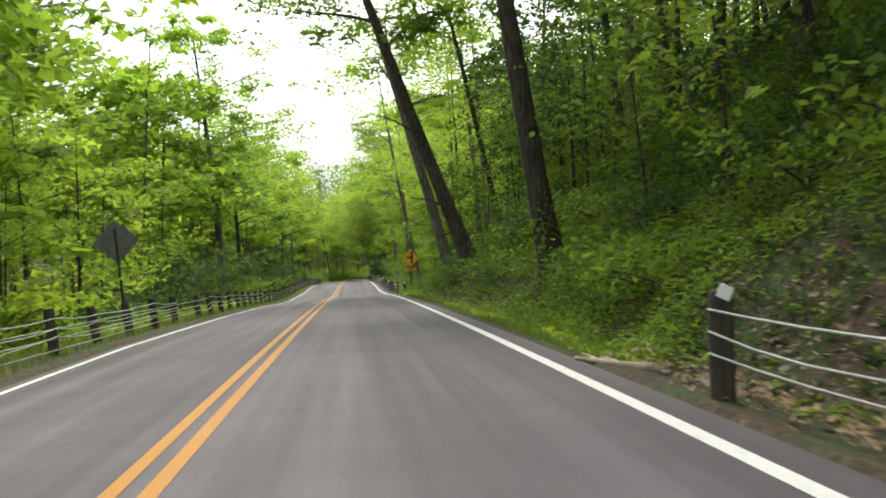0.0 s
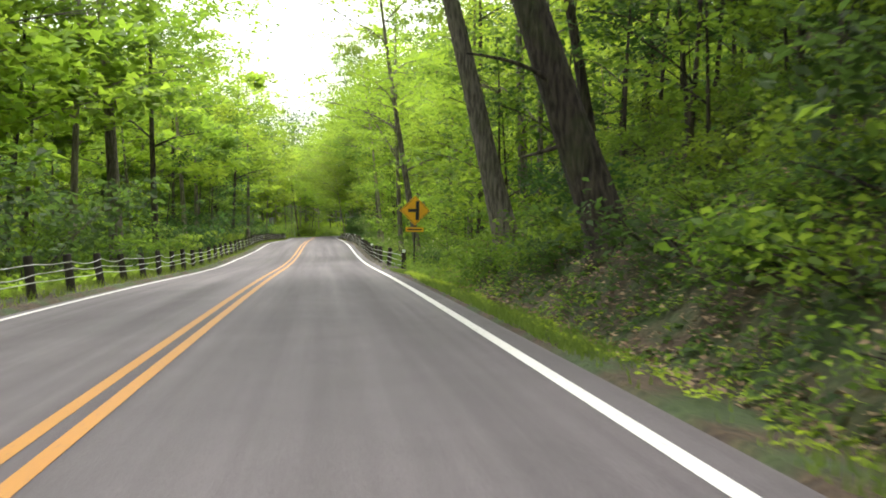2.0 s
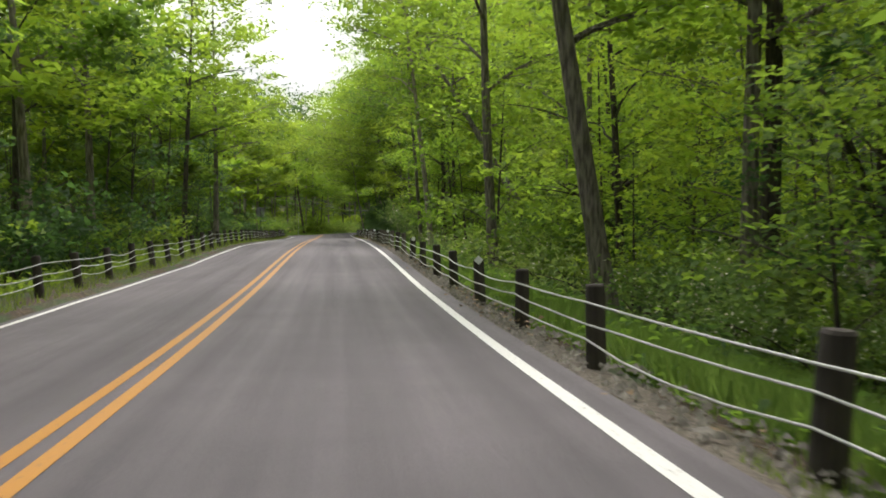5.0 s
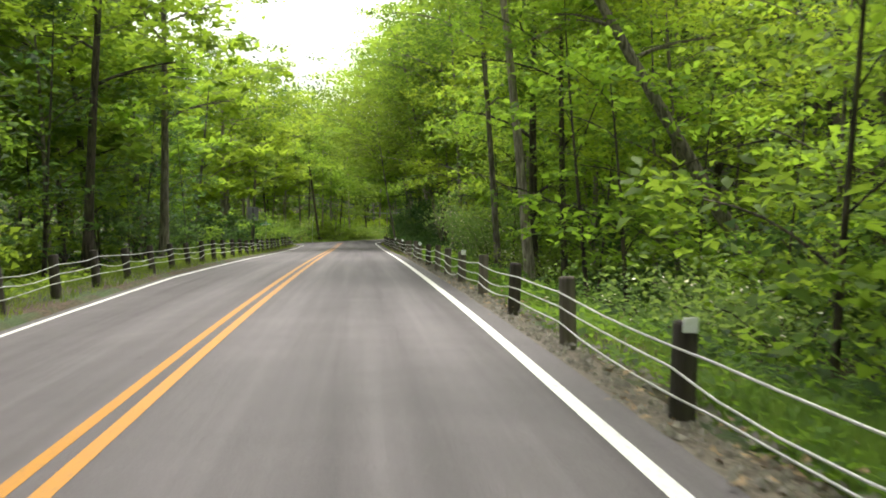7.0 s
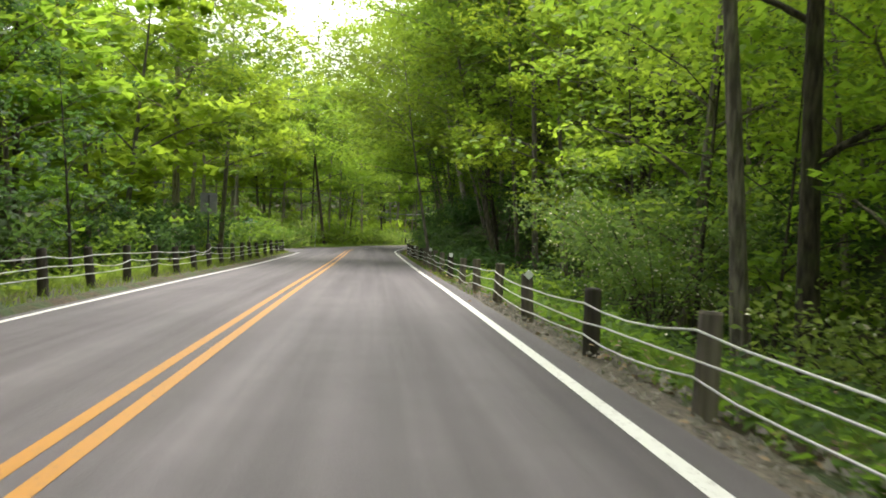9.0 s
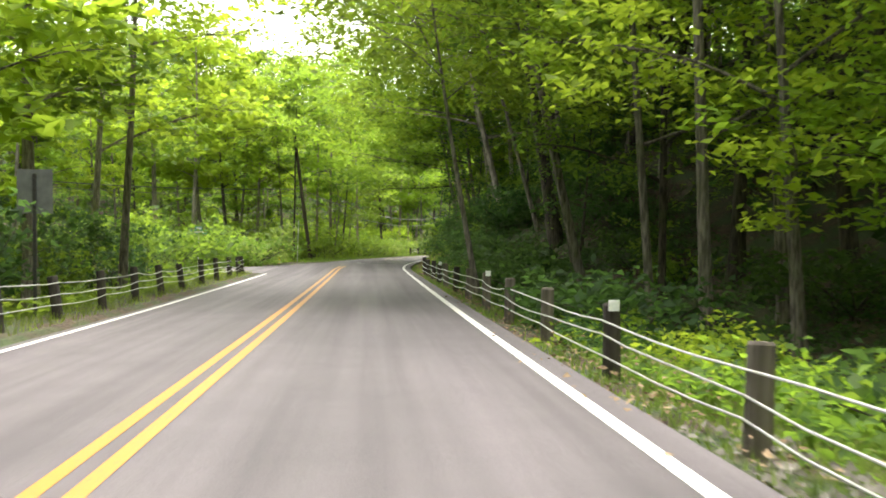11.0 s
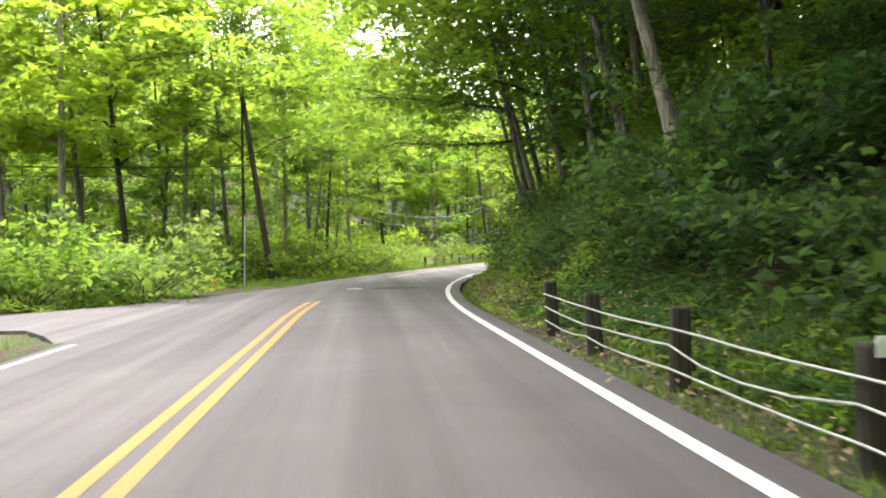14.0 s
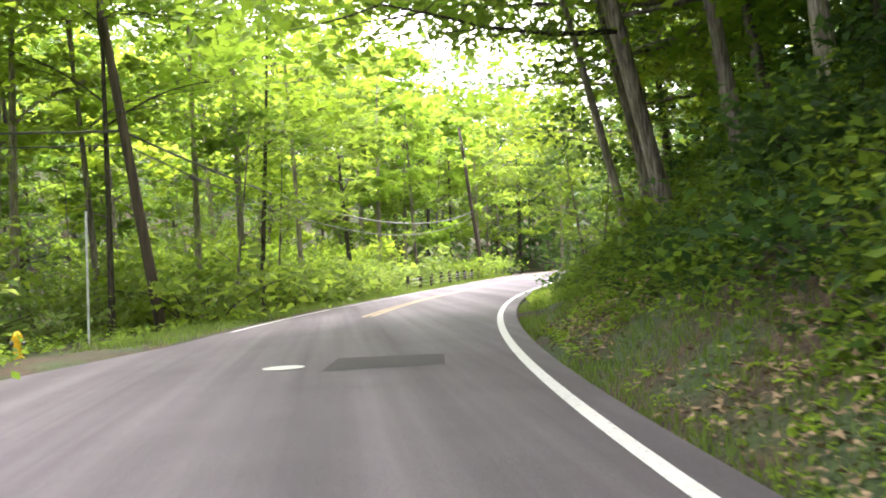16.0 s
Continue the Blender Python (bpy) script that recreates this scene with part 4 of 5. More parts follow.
def herbs(name, label, n, sr, dr, height, size, mat, seed, keep=None, per=8, near=1.3):
    """Leafy plants of several leaves round a stem each, in mounds of uneven height."""
    r = np.random.default_rng(seed)
    s, d = r.uniform(*sr, n), dr[0] + (dr[1] - dr[0]) * r.uniform(0, 1, n) ** near
    xy = np.array([from_road(a, b) for a, b in zip(s, d)])
    if keep is not None:
        xy = xy[keep(xy[:, 0], xy[:, 1], r)]
    k = len(xy)
    x, y = xy[:, 0], xy[:, 1]
    mound = 0.75 + 0.35 * np.sin(1.9 * x + 1.4 * np.sin(1.1 * y)) + 0.3 * np.sin(1.3 * y + 1.7 * np.sin(0.9 * x + 1.0))
    h = height * np.clip(mound, 0.25, 1.5) * r.uniform(0.6, 1.25, k)
    base = np.repeat(np.column_stack([xy, land(x, y)]), per, axis=0)
    h, m = np.repeat(h, per), k * per
    f = np.tile(np.linspace(0.3, 1.0, per), k) * r.uniform(0.85, 1.1, m)
    a = np.tile(np.arange(per) * 2.4, k) + np.repeat(r.uniform(0, 6.28, k), per) + r.normal(0, 0.3, m)
    away = np.stack([np.cos(a), np.sin(a), np.zeros(m)], 1)
    L = (size * r.uniform(0.6, 1.35, m) * (1.15 - 0.35 * f))[:, None]
    W = L * r.uniform(0.42, 0.66, m)[:, None]
    u = away + np.stack([np.zeros(m), np.zeros(m), r.normal(0.15, 0.4, m)], 1)
    u /= np.linalg.norm(u, axis=1)[:, None]
    v = np.stack([-away[:, 1], away[:, 0], r.normal(0, 0.25, m)], 1)
    up = np.cross(u, v)
    p = base + away * (L * 0.55 + (0.22 * h * (1.1 - 0.6 * f))[:, None]) + np.stack([r.normal(0, 0.03, m), r.normal(0, 0.03, m), h * f], 1)
    q = np.stack([p - u * L * 0.5, p + v * W * 0.5 + up * L * 0.1, p + u * L * 0.5 - up * L * 0.12, p - v * W * 0.5 + up * L * 0.1], 1)
    tagged(new(name, leaf_cloud(name, q, mat)), label, "undergrowth", kind="stuff")


def off_litter(x, y, r):
    """Leaves open the bare places with dead leaves at the foot of the first bank."""
    bare = (np.abs(y - 34) < 10) & (x < 4.3 + 0.5 * np.sin(0.9 * y)) | (y < 12.5) & (x < 4.6)
    return ~bare | (r.uniform(0, 1, len(x)) < 0.15)


def thin_foot(x, y, r):
    """Sparse near the road's edge on the bank of the bend."""
    s, d = to_road(x, y)
    return (d > 4.7 + 0.5 * np.sin(0.8 * s)) | (s > 174) | (r.uniform(0, 1, len(x)) < 0.4)


# the darkest ivy and weeds have shade put into their leaf colour
herbs("undergrowth", "lush green weeds and young ferns on the shady bank", 8600, (3, 30), (4.2, 13), 0.42, 0.105, LEAF_MID, 601, off_litter)
herbs("undergrowth", "ivy and weeds on the shady bank, leaves darkened for shade", 5600, (3, 48), (4.6, 16), 0.22, 0.125, LEAF_SHADED, 602, patchy(-1.2))
herbs("undergrowth", "fresh green weeds at the foot of the bank", 6200, (30, 60), (4.2, 11), 0.40, 0.10, LEAF_MID, 603, off_litter)
herbs("undergrowth", "bright low weeds along the verge", 3200, (12, 58), (3.75, 5.0), 0.12, 0.09, LEAF_BRIGHT, 604, off_litter, 7, 1.0)
herbs("undergrowth", "bright weeds behind the cable fence", 3800, (58, 126), (4.0, 8.5), 0.34, 0.15, LEAF_MID, 605, patchy(-1.2))
herbs("undergrowth", "weeds under the roadside trees, leaves darkened for shade", 2200, (58, 126), (5.5, 14), 0.4, 0.2, LEAF_SHADED, 606)
herbs("undergrowth", "ivy and weeds behind the fence, leaves darkened for shade", 3600, (126, 160), (4.1, 12), 0.3, 0.15, LEAF_SHADED, 608, patchy(-1.4))
herbs("undergrowth", "low weeds and moss along the fence", 1500, (117, 155), (3.5, 4.4), 0.06, 0.06, LEAF_MID, 621, patchy(-0.6), 6, 1.0)
cover("leaf_litter", "brown dead leaves along the fence", 1800, (117, 156), (3.45, 5.2), 0.06, LITTER, 625, 0.02, patchy(-0.8), 0.35)
herbs("undergrowth", "green weeds at the foot of the posts", 1300, (126, 156), (4.0, 6.0), 0.2, 0.11, LEAF_MID, 610, patchy(-0.4))
herbs("undergrowth", "fresh green weeds on the bank of the bend", 9000, (156, 192), (4.3, 10.5), 0.5, 0.12, LEAF_MID, 611, thin_foot, 8, 1.0)
herbs("undergrowth", "ivy on the bank of the bend, leaves darkened for shade", 5200, (152, 198), (4.6, 18), 0.24, 0.16, LEAF_SHADED, 612, thin_foot)
herbs("undergrowth", "low bright weeds along the bend", 3200, (156, 194), (3.7, 5.8), 0.16, 0.09, LEAF_BRIGHT, 613, patchy(-0.3), 7, 1.0)
herbs("undergrowth", "low bright weeds under the trees", 3600, (4, 60), (-10, -4.3), 0.3, 0.16, LEAF_BRIGHT, 614, patchy(-0.9), 7)
herbs("undergrowth", "green weeds under the trees", 5200, (55, 155), (-10.5, -4.3), 0.36, 0.18, LEAF_MID, 615, lambda x, y, r: patchy(-1.1)(x, y, r) & ~on_side_road(x, y, 0.2), 7)
herbs("undergrowth", "low green weeds by the bend", 2400, (158, 236), (-11, -4.6), 0.34, 0.17, LEAF_MID, 616, lambda x, y, r: ~on_side_road(x, y, 0.3), 7)
cover("undergrowth", "green undergrowth in the woods, leaves darkened for shade", 3000, (0, 240), (-40, -12), 0.55, LEAF_SHADED, 617, 0.4)
cover("undergrowth", "green undergrowth in the woods, leaves darkened for shade", 2600, (0, 240), (13, 40), 0.55, LEAF_SHADED, 618, 0.4)
cover("leaf_litter", "drift of brown dead leaves at the foot of the bank", 1700, (25, 48), (4.2, 6.6), 0.07, LITTER, 624, 0.03, None, 0.35)
cover("leaf_litter", "brown dead leaves round the fence post", 1500, (4, 12.5), (3.85, 6.6), 0.07, LITTER, 633, 0.03, None, 0.35)
cover("leaf_litter", "brown dead leaves along the verge", 3000, (158, 174), (3.9, 6.2), 0.07, LITTER, 634, 0.03, patchy(-0.6), 0.35)
blades("grass", "short bright verge grass", 19000, (12, 60), (3.5, 4.6), 0.11, 611, GRASS, -0.3)
blades("grass", "rough grass by the posts", 14000, (116, 154), (3.45, 5.4), 0.13, 616, GRASS, -0.5)
blades("grass", "rough grass by the posts", 12000, (58, 150), (3.9, 5.6), 0.22, 612, GRASS)
blades("grass", "tall lush grass behind the fence", 14000, (57, 84), (4.0, 5.8), 0.36, 617, GRASS)
blades("grass", "short bright verge grass", 22000, (152, 215), (3.45, 5.0), 0.12, 613, GRASS, -0.7)
blades("grass", "rough grass by the posts", 26000, (4, 156), (-6.4, -3.4), 0.18, 614, GRASS)
blades("grass", "bright verge grass by the bend", 15000, (175.5, 235), (-5.0, -3.15), 0.15, 615, GRASS)
cover("leaf_litter", "scattered brown dead leaves on the bank", 5000, (6, 60), (4.3, 12), 0.07, LITTER, 621, 0.04, patchy(-2.0), 0.35)
cover("leaf_litter", "scattered brown dead leaves by the posts", 5000, (60, 158), (3.5, 7), 0.07, LITTER, 622, 0.03, patchy(-0.4), 0.35)
cover("leaf_litter", "scattered brown dead leaves on the bank", 2500, (150, 190), (4.0, 8), 0.07, LITTER, 623, 0.04, patchy(0.0), 0.35)


# ---- cable fences ----
def post_mesh(height, wood):
    bm = bmesh.new()
    n = 10
    rings = [(-0.5, 0.088), (0.0, 0.088), (height - 0.02, 0.083), (height, 0.072)]
    prev = None
    for z, r in rings:
        ring = [bm.verts.new((r * math.copysign(abs(math.cos(2 * math.pi * k / n)) ** 0.75, math.cos(2 * math.pi * k / n)), r * math.copysign(abs(math.sin(2 * math.pi * k / n)) ** 0.75, math.sin(2 * math.pi * k / n)), z)) for k in range(n)]
        if prev:
            for k in range(n):
                bm.faces.new((prev[k], prev[(k + 1) % n], ring[(k + 1) % n], ring[k]))
        prev = ring
    bm.faces.new(prev)
    me = bpy.data.meshes.new("post")
    bm.to_mesh(me)
    bm.free()
    me.materials.append(wood)
    return me


DARK_POST, GREY_POST = post_mesh(0.75, POST_WOOD), post_mesh(0.75, GREY_WOOD)


def reflector_mesh():
    bm = box(0.105, 0.012, 0.105, bevel=0.004)
    me = bpy.data.meshes.new("reflector")
    bm.to_mesh(me)
    bm.free()
    me.materials.append(REFLECT)
    return me


REFLECTOR = reflector_mesh()


def build_fence(label, stations, d, road_side, tilt, reflect, seed):
    """Posts at the stations, d from the centre line; three cables on the road's side."""
    r = np.random.default_rng(seed)
    fence = tagged(new("cable_fence"), label, "guard fence", kind="")
    tops = []
    for i, s in enumerate(stations):
        p = from_road(s, d + (max(0.0, 61.0 - s) * 0.07 if 54 < s < 61 and d > 0 else 0.0))
        z = float(land(p[0], p[1]))
        m = pose(p[0], p[1], z + r.uniform(-0.04, 0.04), r.uniform(-3, 3), tilt + r.uniform(-3, 3), r.uniform(-12, 12))
        post = child("post", GREY_POST if road_side < 0 and 84 < s < 144 and i % 5 else DARK_POST, fence, m=m)
        tops.append((p, m))
        if i in reflect:
            child("reflector", REFLECTOR, post, "white square reflector plate", pose(0, -0.091, 0.735, 0, reflect[i], 0))
    for h in (0.60, 0.43, 0.27):
        pts = []
        for i, (p, m) in enumerate(tops):
            a = m @ Vector((road_side * 0.094, 0, h + r.uniform(-0.03, 0.03)))
            pts.append(np.array(a))
            if i + 1 < len(tops):
                b = tops[i + 1][1] @ Vector((road_side * 0.094, 0, h))
                sag = r.uniform(0.0, 0.035) if r.uniform() < 0.75 else r.uniform(0.04, 0.10)
                for u in (0.25, 0.5, 0.75):
                    pts.append(np.array(a.lerp(b, u)) - np.array([0, 0, sag * 4 * u * (1 - u)]))
        v, f = tube(pts, [0.0095] * len(pts), 5)
        child("cable", mesh_from("cable", v, f, CABLE_STEEL, True), fence, "galvanised steel cable")
    return fence


STATIONS = [56.0, 59.7, 63.4, 66.7, 70.0, 73.3, 76.3, 79.8, 83.2, 86.7, 90.2, 93.5, 96.9, 100.1, 103.2, 106.5, 110.4, 113.7, 117.0, 120.3, 123.7, 127.0, 130.3, 133.4, 136.7, 140.0, 143.1, 145.8, 148.7, 151.4, 153.7]
LEFT_STATIONS = [29.4 - 2.68 * k for k in range(12)] + list(np.linspace(33.5, 136.5, 40)) + [139.2, 141.9, 145.0, 147.9, 151.0, 153.3, 154.6]
build_fence("weathered wooden posts carrying three slack steel cables", list(np.arange(9.2, -16, -3.05)), 3.76, -1, 2, {0: 24, 4: 0}, 31)
build_fence("weathered wooden posts carrying three slack steel cables", STATIONS, 3.74, -1, 0, {0: 0, 4: 45, 8: 0, 12: 0, 16: 45, 20: 0, 23: 0, 27: 0}, 32)
build_fence("dark wooden posts carrying three slack steel cables", LEFT_STATIONS, -3.76, 1, -6, {}, 33)
build_fence("dark wooden posts carrying three slack steel cables", list(np.arange(204.0, 242, 2.7)), -4.0, 1, 0, {}, 34)


# ---- signs ----
def bar(sx, sz, x, z, y, angle=0):
    return box(sx, 0.004, sz, m=pose(x, y, z, 0, angle, 0))


def warning_sign():
    sign = tagged(new("warning_sign"), "yellow diamond side-road warning sign with a plaque on a dark post", "road sign")
    part("post", box(0.06, 0.05, 2.9, (0, 0.03, 0.95), 0.006), DARK_STEEL, sign)
    plate = part("plate", box(0.74, 0.004, 0.74, bevel=0.0015, m=pose(0, 0, 0, 0, 45, 0)), SIGN_YELLOW, sign, "yellow diamond plate", pose(0, 0, 2.16))
    for a, b in ((0, 1), (90, 1), (180, 1), (270, 1)):
        part("border", box(0.68, 0.003, 0.014, (0, 0, 0.335)), SIGN_BLACK, plate, "thin black border", pose(0, -0.0045, 0, 0, 45 + a, 0))
    part("symbol_stem", box(0.12, 0.004, 0.66), SIGN_BLACK, plate, "black upright bar", pose(0.085, -0.006, 0))
    part("symbol_branch", box(0.26, 0.004, 0.11), SIGN_BLACK, plate, "black side bar", pose(-0.105, -0.006, 0))
    plaque = part("plaque", box(0.62, 0.004, 0.15, bevel=0.0015), SIGN_YELLOW, sign, "small yellow plaque", pose(0, 0, 1.50))
    part("text_bar", box(0.5, 0.003, 0.05), SIGN_BLACK, plaque, "black bar of small writing", pose(0, -0.005, 0))
    return sign


sign = warning_sign()
sign.matrix_basis = pose(2.98, 56.6, float(land(2.98, 56.6)), 0, 1, -4)


def sign_back(name, label, w, h, z, diamond, mat):
    s = tagged(new(name), label, "road sign")
    part("post", box(0.06, 0.05, z + h * 0.4 + 0.5, (0, -0.03, (z + h * 0.4 - 0.5) / 2), 0.006), DARK_STEEL, s)
    part("plate", box(w, 0.004, h, bevel=0.0015, m=pose(0, 0, 0, 0, 45 if diamond else 0, 0)), mat, s, "", pose(0, 0.0, z))
    for k in (-1, 1):
        part("bolt", box(0.02, 0.02, 0.02, bevel=0.004), DARK_STEEL, s, "", pose(0, -0.06, z + k * h * 0.3))
    return s


sb = sign_back("sign_seen_from_behind", "grey back of a diamond sign on a dark post", 0.72, 0.72, 2.1, True, GREY_STEEL)
sb.matrix_basis = pose(-5.45, 24.6, float(land(-5.45, 24.6)), 0, -4, 6)
sb = sign_back("sign_seen_from_behind", "grey back of an upright sign on a dark post", 0.6, 0.78, 2.2, False, GREY_STEEL)
sb.matrix_basis = pose(-5.9, 132.0, float(land(-5.9, 132.0)), 0, -1, 5)
edge_sign = sign_back("warning_sign", "yellow diamond sign turned edge on, on a post", 0.55, 0.55, 1.3, True, SIGN_YELLOW)
edge_sign.matrix_basis = pose(-11.1, 171.7, float(land(-11.1, 171.7)), 0, 0, 68)


def street_sign():
    s = tagged(new("street_name_sign"), "green street name blades on a thin pale post", "street sign")
    part("post", box(0.06, 0.06, 2.5, (0, 0, 0.8), 0.006), CABLE_STEEL, s)
    for a, z in ((8, 1.88), (80, 2.05)):
        blade = part("blade", box(0.9, 0.02, 0.19, bevel=0.003), SIGN_GREEN, s, "green name blade", pose(0, 0, z, 0, 0, a))
        part("text_bar", box(0.66, 0.003, 0.07), REFLECT, blade, "white bar of writing", pose(0, -0.013, 0))
    return s


ss = street_sign()
ss.matrix_basis = pose(-7.75, 158.5, float(land(-7.75, 158.5)))


# ---- poles, cables, hydrant, log ----
def utility_pole(label, height, lean):
    p = tagged(new("utility_pole"), label, "utility pole")
    pts = [(lean * u, 0, height * u - 0.6 * (1 - u)) for u in np.linspace(0, 1, 7)]
    v, f = tube(pts, np.linspace(0.15, 0.105, 7), 10, 0.02, np.random.default_rng(3))
    child("shaft", mesh_from("shaft", v, f, POLE_WOOD, True), p)
    part("bracket", box(0.1, 0.5, 0.08, (lean * 0.62, 0, height * 0.62), 0.01), DARK_STEEL, p)
    part("cap", box(0.2, 0.2, 0.05, (lean, 0, height), 0.01), GREY_STEEL, p)
    return p


pole_a = utility_pole("dark creosoted utility pole leaning over", 9.0, -1.35)
pole_a.matrix_basis = pose(-4.1, 183.0, float(land(-4.1, 183.0)))
pole_b = utility_pole("dark utility pole at the far end of the bend", 10.8, -1.25)
pole_b.matrix_basis = pose(11.0, 225.0, float(land(11.0, 225.0)))


def hang(label, a, b, sag, radius):
    a, b = np.array(a), np.array(b)
    pts = [a + (b - a) * u - np.array([0, 0, sag * 4 * u * (1 - u)]) for u in np.linspace(0, 1, 25)]
    v, f = tube(pts, [radius] * 25, 5)
    tagged(new("overhead_cable", mesh_from("overhead_cable", v, f, WIRE_BLACK, True)), label, "cable", group="overhead cables")


hang("thick black cable slung between two poles", (-4.95, 183.0, 4.95), (10.4, 225.0, 4.95), 1.5, 0.035)
hang("thin black cable slung between two poles", (-4.9, 183.0, 4.6), (10.4, 225.0, 4.65), 1.8, 0.022)
hang("thin black cable slung over the side road", (-4.9, 183.0, 4.6), (-34, 171, 5.6), 0.7, 0.022)
hang("thick black cable slung over the side road", (-4.95, 183.0, 4.95), (-34, 171, 6.0), 0.7, 0.035)

v, f = tube([(0, 0, 0), (0.02, 0, 0), (0.6, 0, -0.02), (0.62, 0, -0.02)], [0.03, 0.07, 0.07, 0.03], 8)
splice = tagged(new("cable_splice", mesh_from("cable_splice", v, f, WIRE_BLACK, True)), "black splice sleeve on the overhead cable", "cable splice")
splice.matrix_basis = pose(-3.75, 186.15, 4.07, 0, 6, 70)


def hydrant():
    h = tagged(new("fire_hydrant"), "small yellow cast-iron fire hydrant in the grass", "hydrant")
    pts = [(0, 0, -0.1), (0, 0, 0.04), (0, 0, 0.05), (0, 0, 0.45), (0, 0, 0.47), (0, 0, 0.53)]
    v, f = tube(pts, [0.15, 0.15, 0.1, 0.1, 0.14, 0.14], 14)
    child("barrel", mesh_from("barrel", v, f, HYDRANT_YELLOW), h)
    v, f = tube([(0, 0, 0.53), (0, 0, 0.6), (0, 0, 0.66), (0, 0, 0.70)], [0.13, 0.11, 0.06, 0.03], 14)
    child("bonnet", mesh_from("bonnet", v, f, HYDRANT_YELLOW, True), h)
    for s in (-1, 1):
        v, f = tube([(0.08 * s, 0, 0.38), (0.17 * s, 0, 0.38), (0.18 * s, 0, 0.38)], [0.055, 0.055, 0.05], 10)
        child("nozzle", mesh_from("nozzle", v, f, WIRE_BLACK), h, "dark nozzle cap")
    return h


hydrant().matrix_basis = pose(-5.8, 177.0, float(land(-5.8, 177.0)), 0, 0, 20) @ Matrix.Diagonal((0.75, 0.75, 0.75, 1))


def marker_pole():
    p = tagged(new("marker_pole"), "thin pale grey pipe standing in the grass", "pole")
    part("pipe", box(0.045, 0.045, 2.9, (0, 0, 1.25), 0.012), PALE_STEEL, p)
    part("cap", box(0.055, 0.055, 0.03, (0, 0, 2.715), 0.008), PALE_STEEL, p)
    return p


marker_pole().matrix_basis = pose(-4.75, 178.0, float(land(-4.75, 178.0)), 0, 1, 10)


def marker_post():
    p = tagged(new("marker_post"), "short dark wooden post with a white top", "post")
    part("stake", box(0.1, 0.1, 1.1, (0, 0, 0.25), 0.015), POST_WOOD, p)
    part("white_top", box(0.108, 0.108, 0.1, (0, 0, 0.74), 0.012), REFLECT, p, "white painted top")
    return p


marker_post().matrix_basis = pose(-8.6, 170.4, float(land(-8.6, 170.4)), 0, 2, 15)


def fallen_limb(x, y, length, radius, turn, seed, label):
    r = np.random.default_rng(seed)
    pts = limb_points((0, 0, 0), 0, length, 0.02, r, 7)
    t = [tube(pts, np.linspace(radius, radius * 0.35, len(pts)), 7, 0.06, r)]
    for j in (3, 5):
        lp = limb_points(pts[j], r.uniform(0.5, 1.0) * r.choice([-1, 1]), length * 0.3, 0.3, r, 3)
        t.append(tube(lp, np.linspace(radius * 0.4, 0.008, len(lp)), 5))
    v, f = join(t)
    o = tagged(new("fallen_branch", mesh_from("fallen_branch", v, f, DEAD_WOOD, True)), label, "branch")
    q = np.array([math.cos(radians(turn)), math.sin(radians(turn))]) * length
    z0, z1 = float(land(x, y)), float(land(x + q[0], y + q[1]))
    o.matrix_basis = pose(x, y, z0 + radius * 0.5, 0, 0, turn) @ pose(0, 0, 0, 0, -math.degrees(math.atan2(z1 - z0, length)), 0)


fallen_limb(2.95, 126.8, 2.6, 0.09, 75, 41, "pale barkless fallen limb lying by the fence")
fallen_limb(5.4, 30.5, 1.8, 0.05, -20, 42, "bleached dead branch lying on the bank")
fallen_limb(2.6, 11.5, 0.9, 0.06, 160, 43, "short bleached branch lying on the verge")
fallen_limb(4.2, 52.0, 1.6, 0.04, 60, 44, "thin dead branch lying in the weeds")


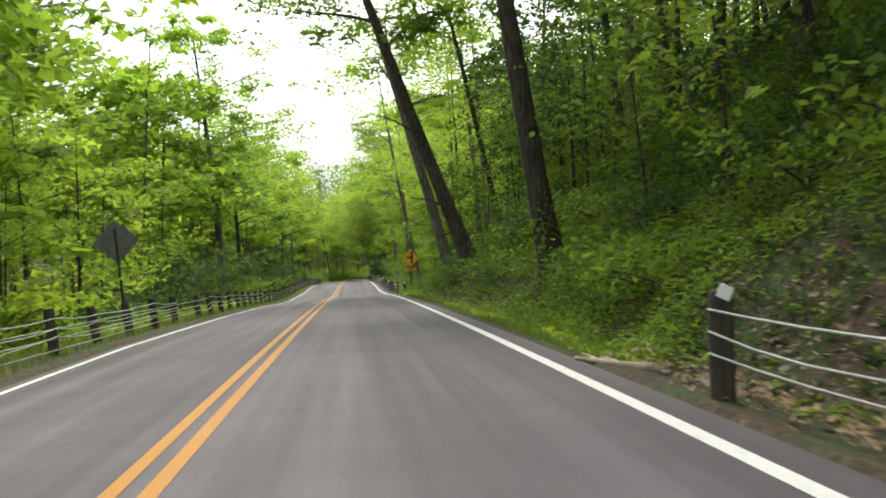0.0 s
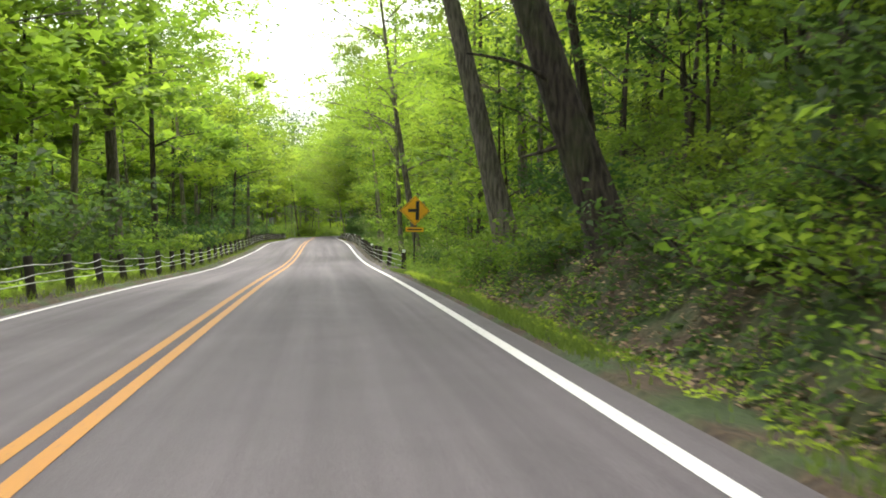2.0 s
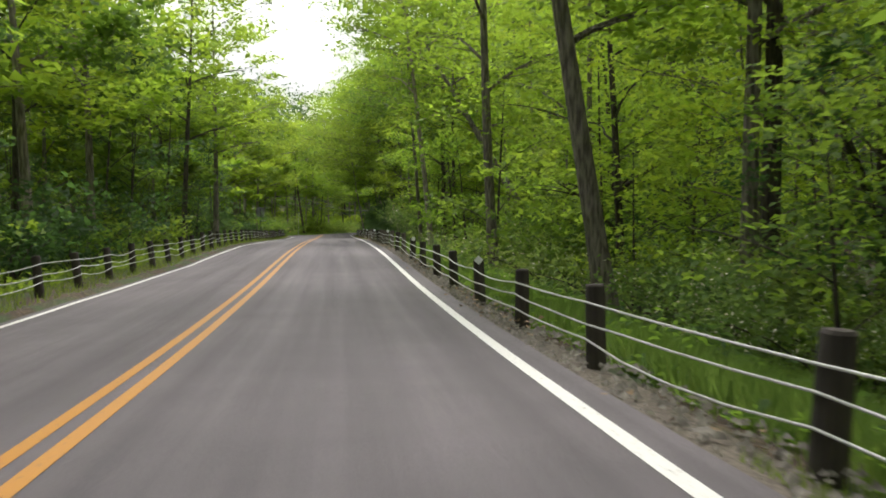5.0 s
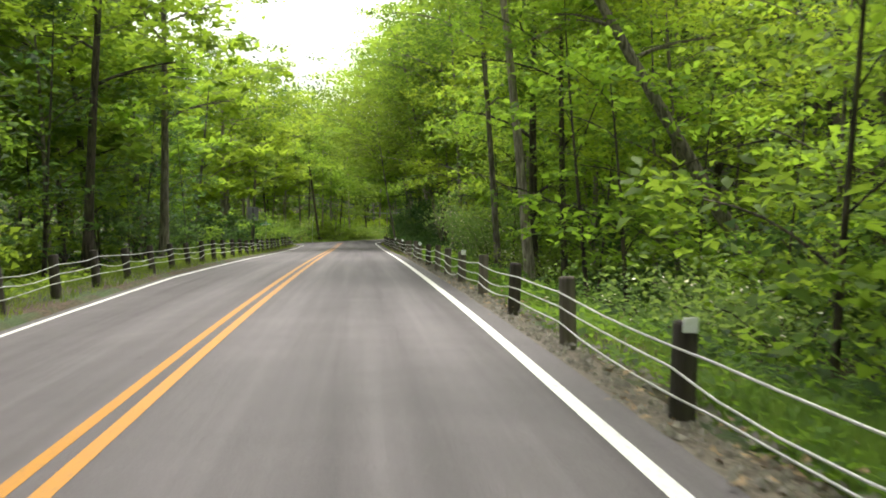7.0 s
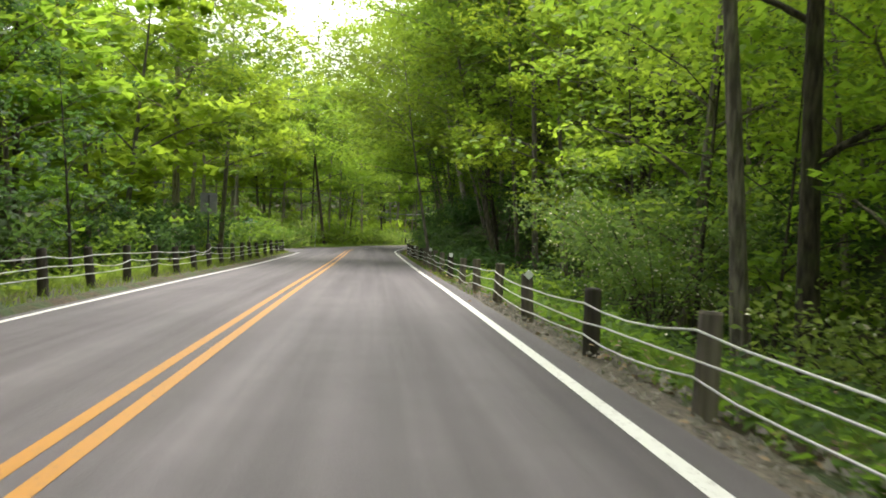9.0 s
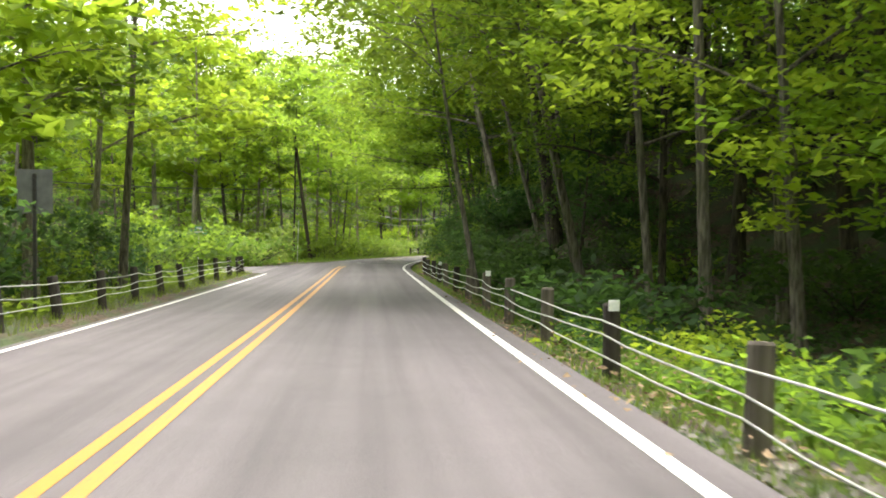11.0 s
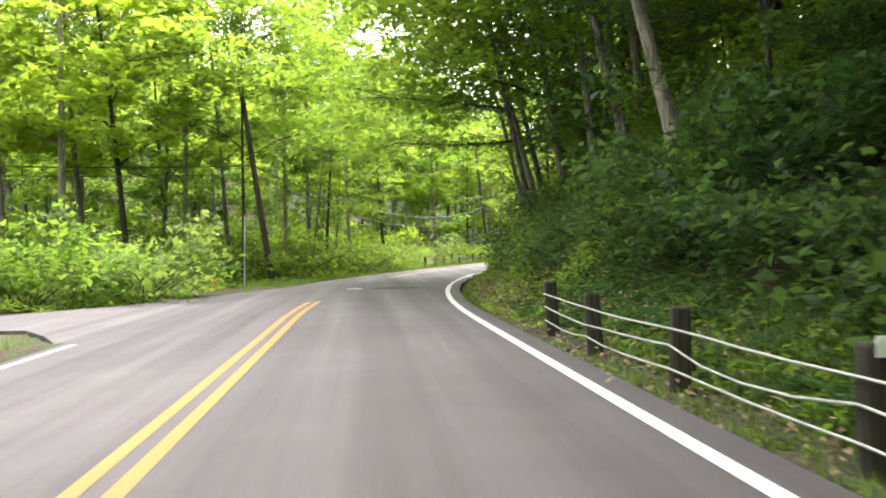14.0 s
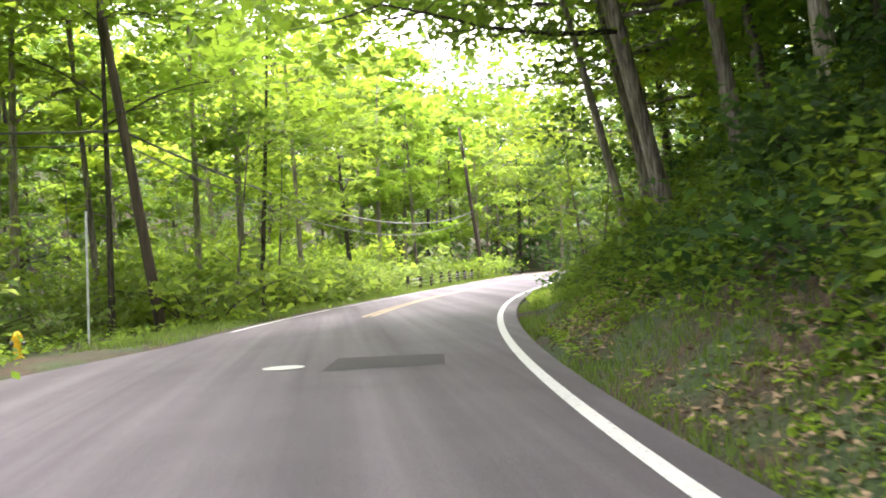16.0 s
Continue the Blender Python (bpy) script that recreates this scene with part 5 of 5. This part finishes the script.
# ---- stones ----
def stone_mesh(name, seed, sx, sy, sz, mat):
    r = np.random.default_rng(seed)
    bm = bmesh.new()
    bmesh.ops.create_icosphere(bm, subdivisions=1, radius=0.5)
    for v in bm.verts:
        v.co = Vector((v.co.x * sx, v.co.y * sy, v.co.z * sz)) * r.uniform(0.75, 1.2)
    me = bpy.data.meshes.new(name)
    bm.to_mesh(me)
    bm.free()
    me.materials.append(mat)
    return me


def stones():
    r = np.random.default_rng(91)
    shapes = [stone_mesh("stone", 92 + i, *d, STONE) for i, d in enumerate(((0.34, 0.24, 0.12), (0.22, 0.18, 0.10), (0.28, 0.14, 0.09)))]
    spots = [(r.uniform(2.35, 3.5), r.uniform(9.6, 12.2)) for k in range(16)] + [(r.uniform(2.0, 2.5), r.uniform(58, 122)) for k in range(40)]
    for k, (x, y) in enumerate(spots):
        o = tagged(new("stone", shapes[k % 3]), "flat grey stone lying on the verge", "stone", "loose stones")
        o.matrix_basis = pose(x, y, float(land(x, y)) + 0.03, r.uniform(-12, 12), r.uniform(-12, 12), r.uniform(0, 360)) @ Matrix.Diagonal((*[r.uniform(0.5, 1.1)] * 3, 1))


def rubble():
    """Small gravel strewn over the shoulder."""
    r = np.random.default_rng(95)
    base = np.array([(1, 0, 0), (-0.5, 0.87, 0), (-0.5, -0.87, 0), (0, 0, 0.9)])
    tri = [(0, 1, 3), (1, 2, 3), (2, 0, 3)]
    n = 3600
    s, d = r.uniform(53, 121, n), 3.40 + 0.62 * r.uniform(0, 1, n)
    x, y = d - 1.5, s
    z = np.maximum(land(x, y) + 0.015, grade(s) - 0.02)
    verts, faces = [], []
    for k in range(n):
        a, size = r.uniform(0, 6.28), r.uniform(0.012, 0.05)
        c, t = math.cos(a), math.sin(a)
        p = base * size * r.uniform(0.7, 1.3, (4, 1))
        verts += [(x[k] + q[0] * c - q[1] * t, y[k] + q[0] * t + q[1] * c, z[k] + q[2]) for q in p]
        faces += [tuple(i + 4 * k for i in f) for f in tri]
    tagged(new("gravel", mesh_from("gravel", verts, faces, STONE)), "loose grey gravel on the shoulder", "gravel", kind="stuff")


stones()
rubble()
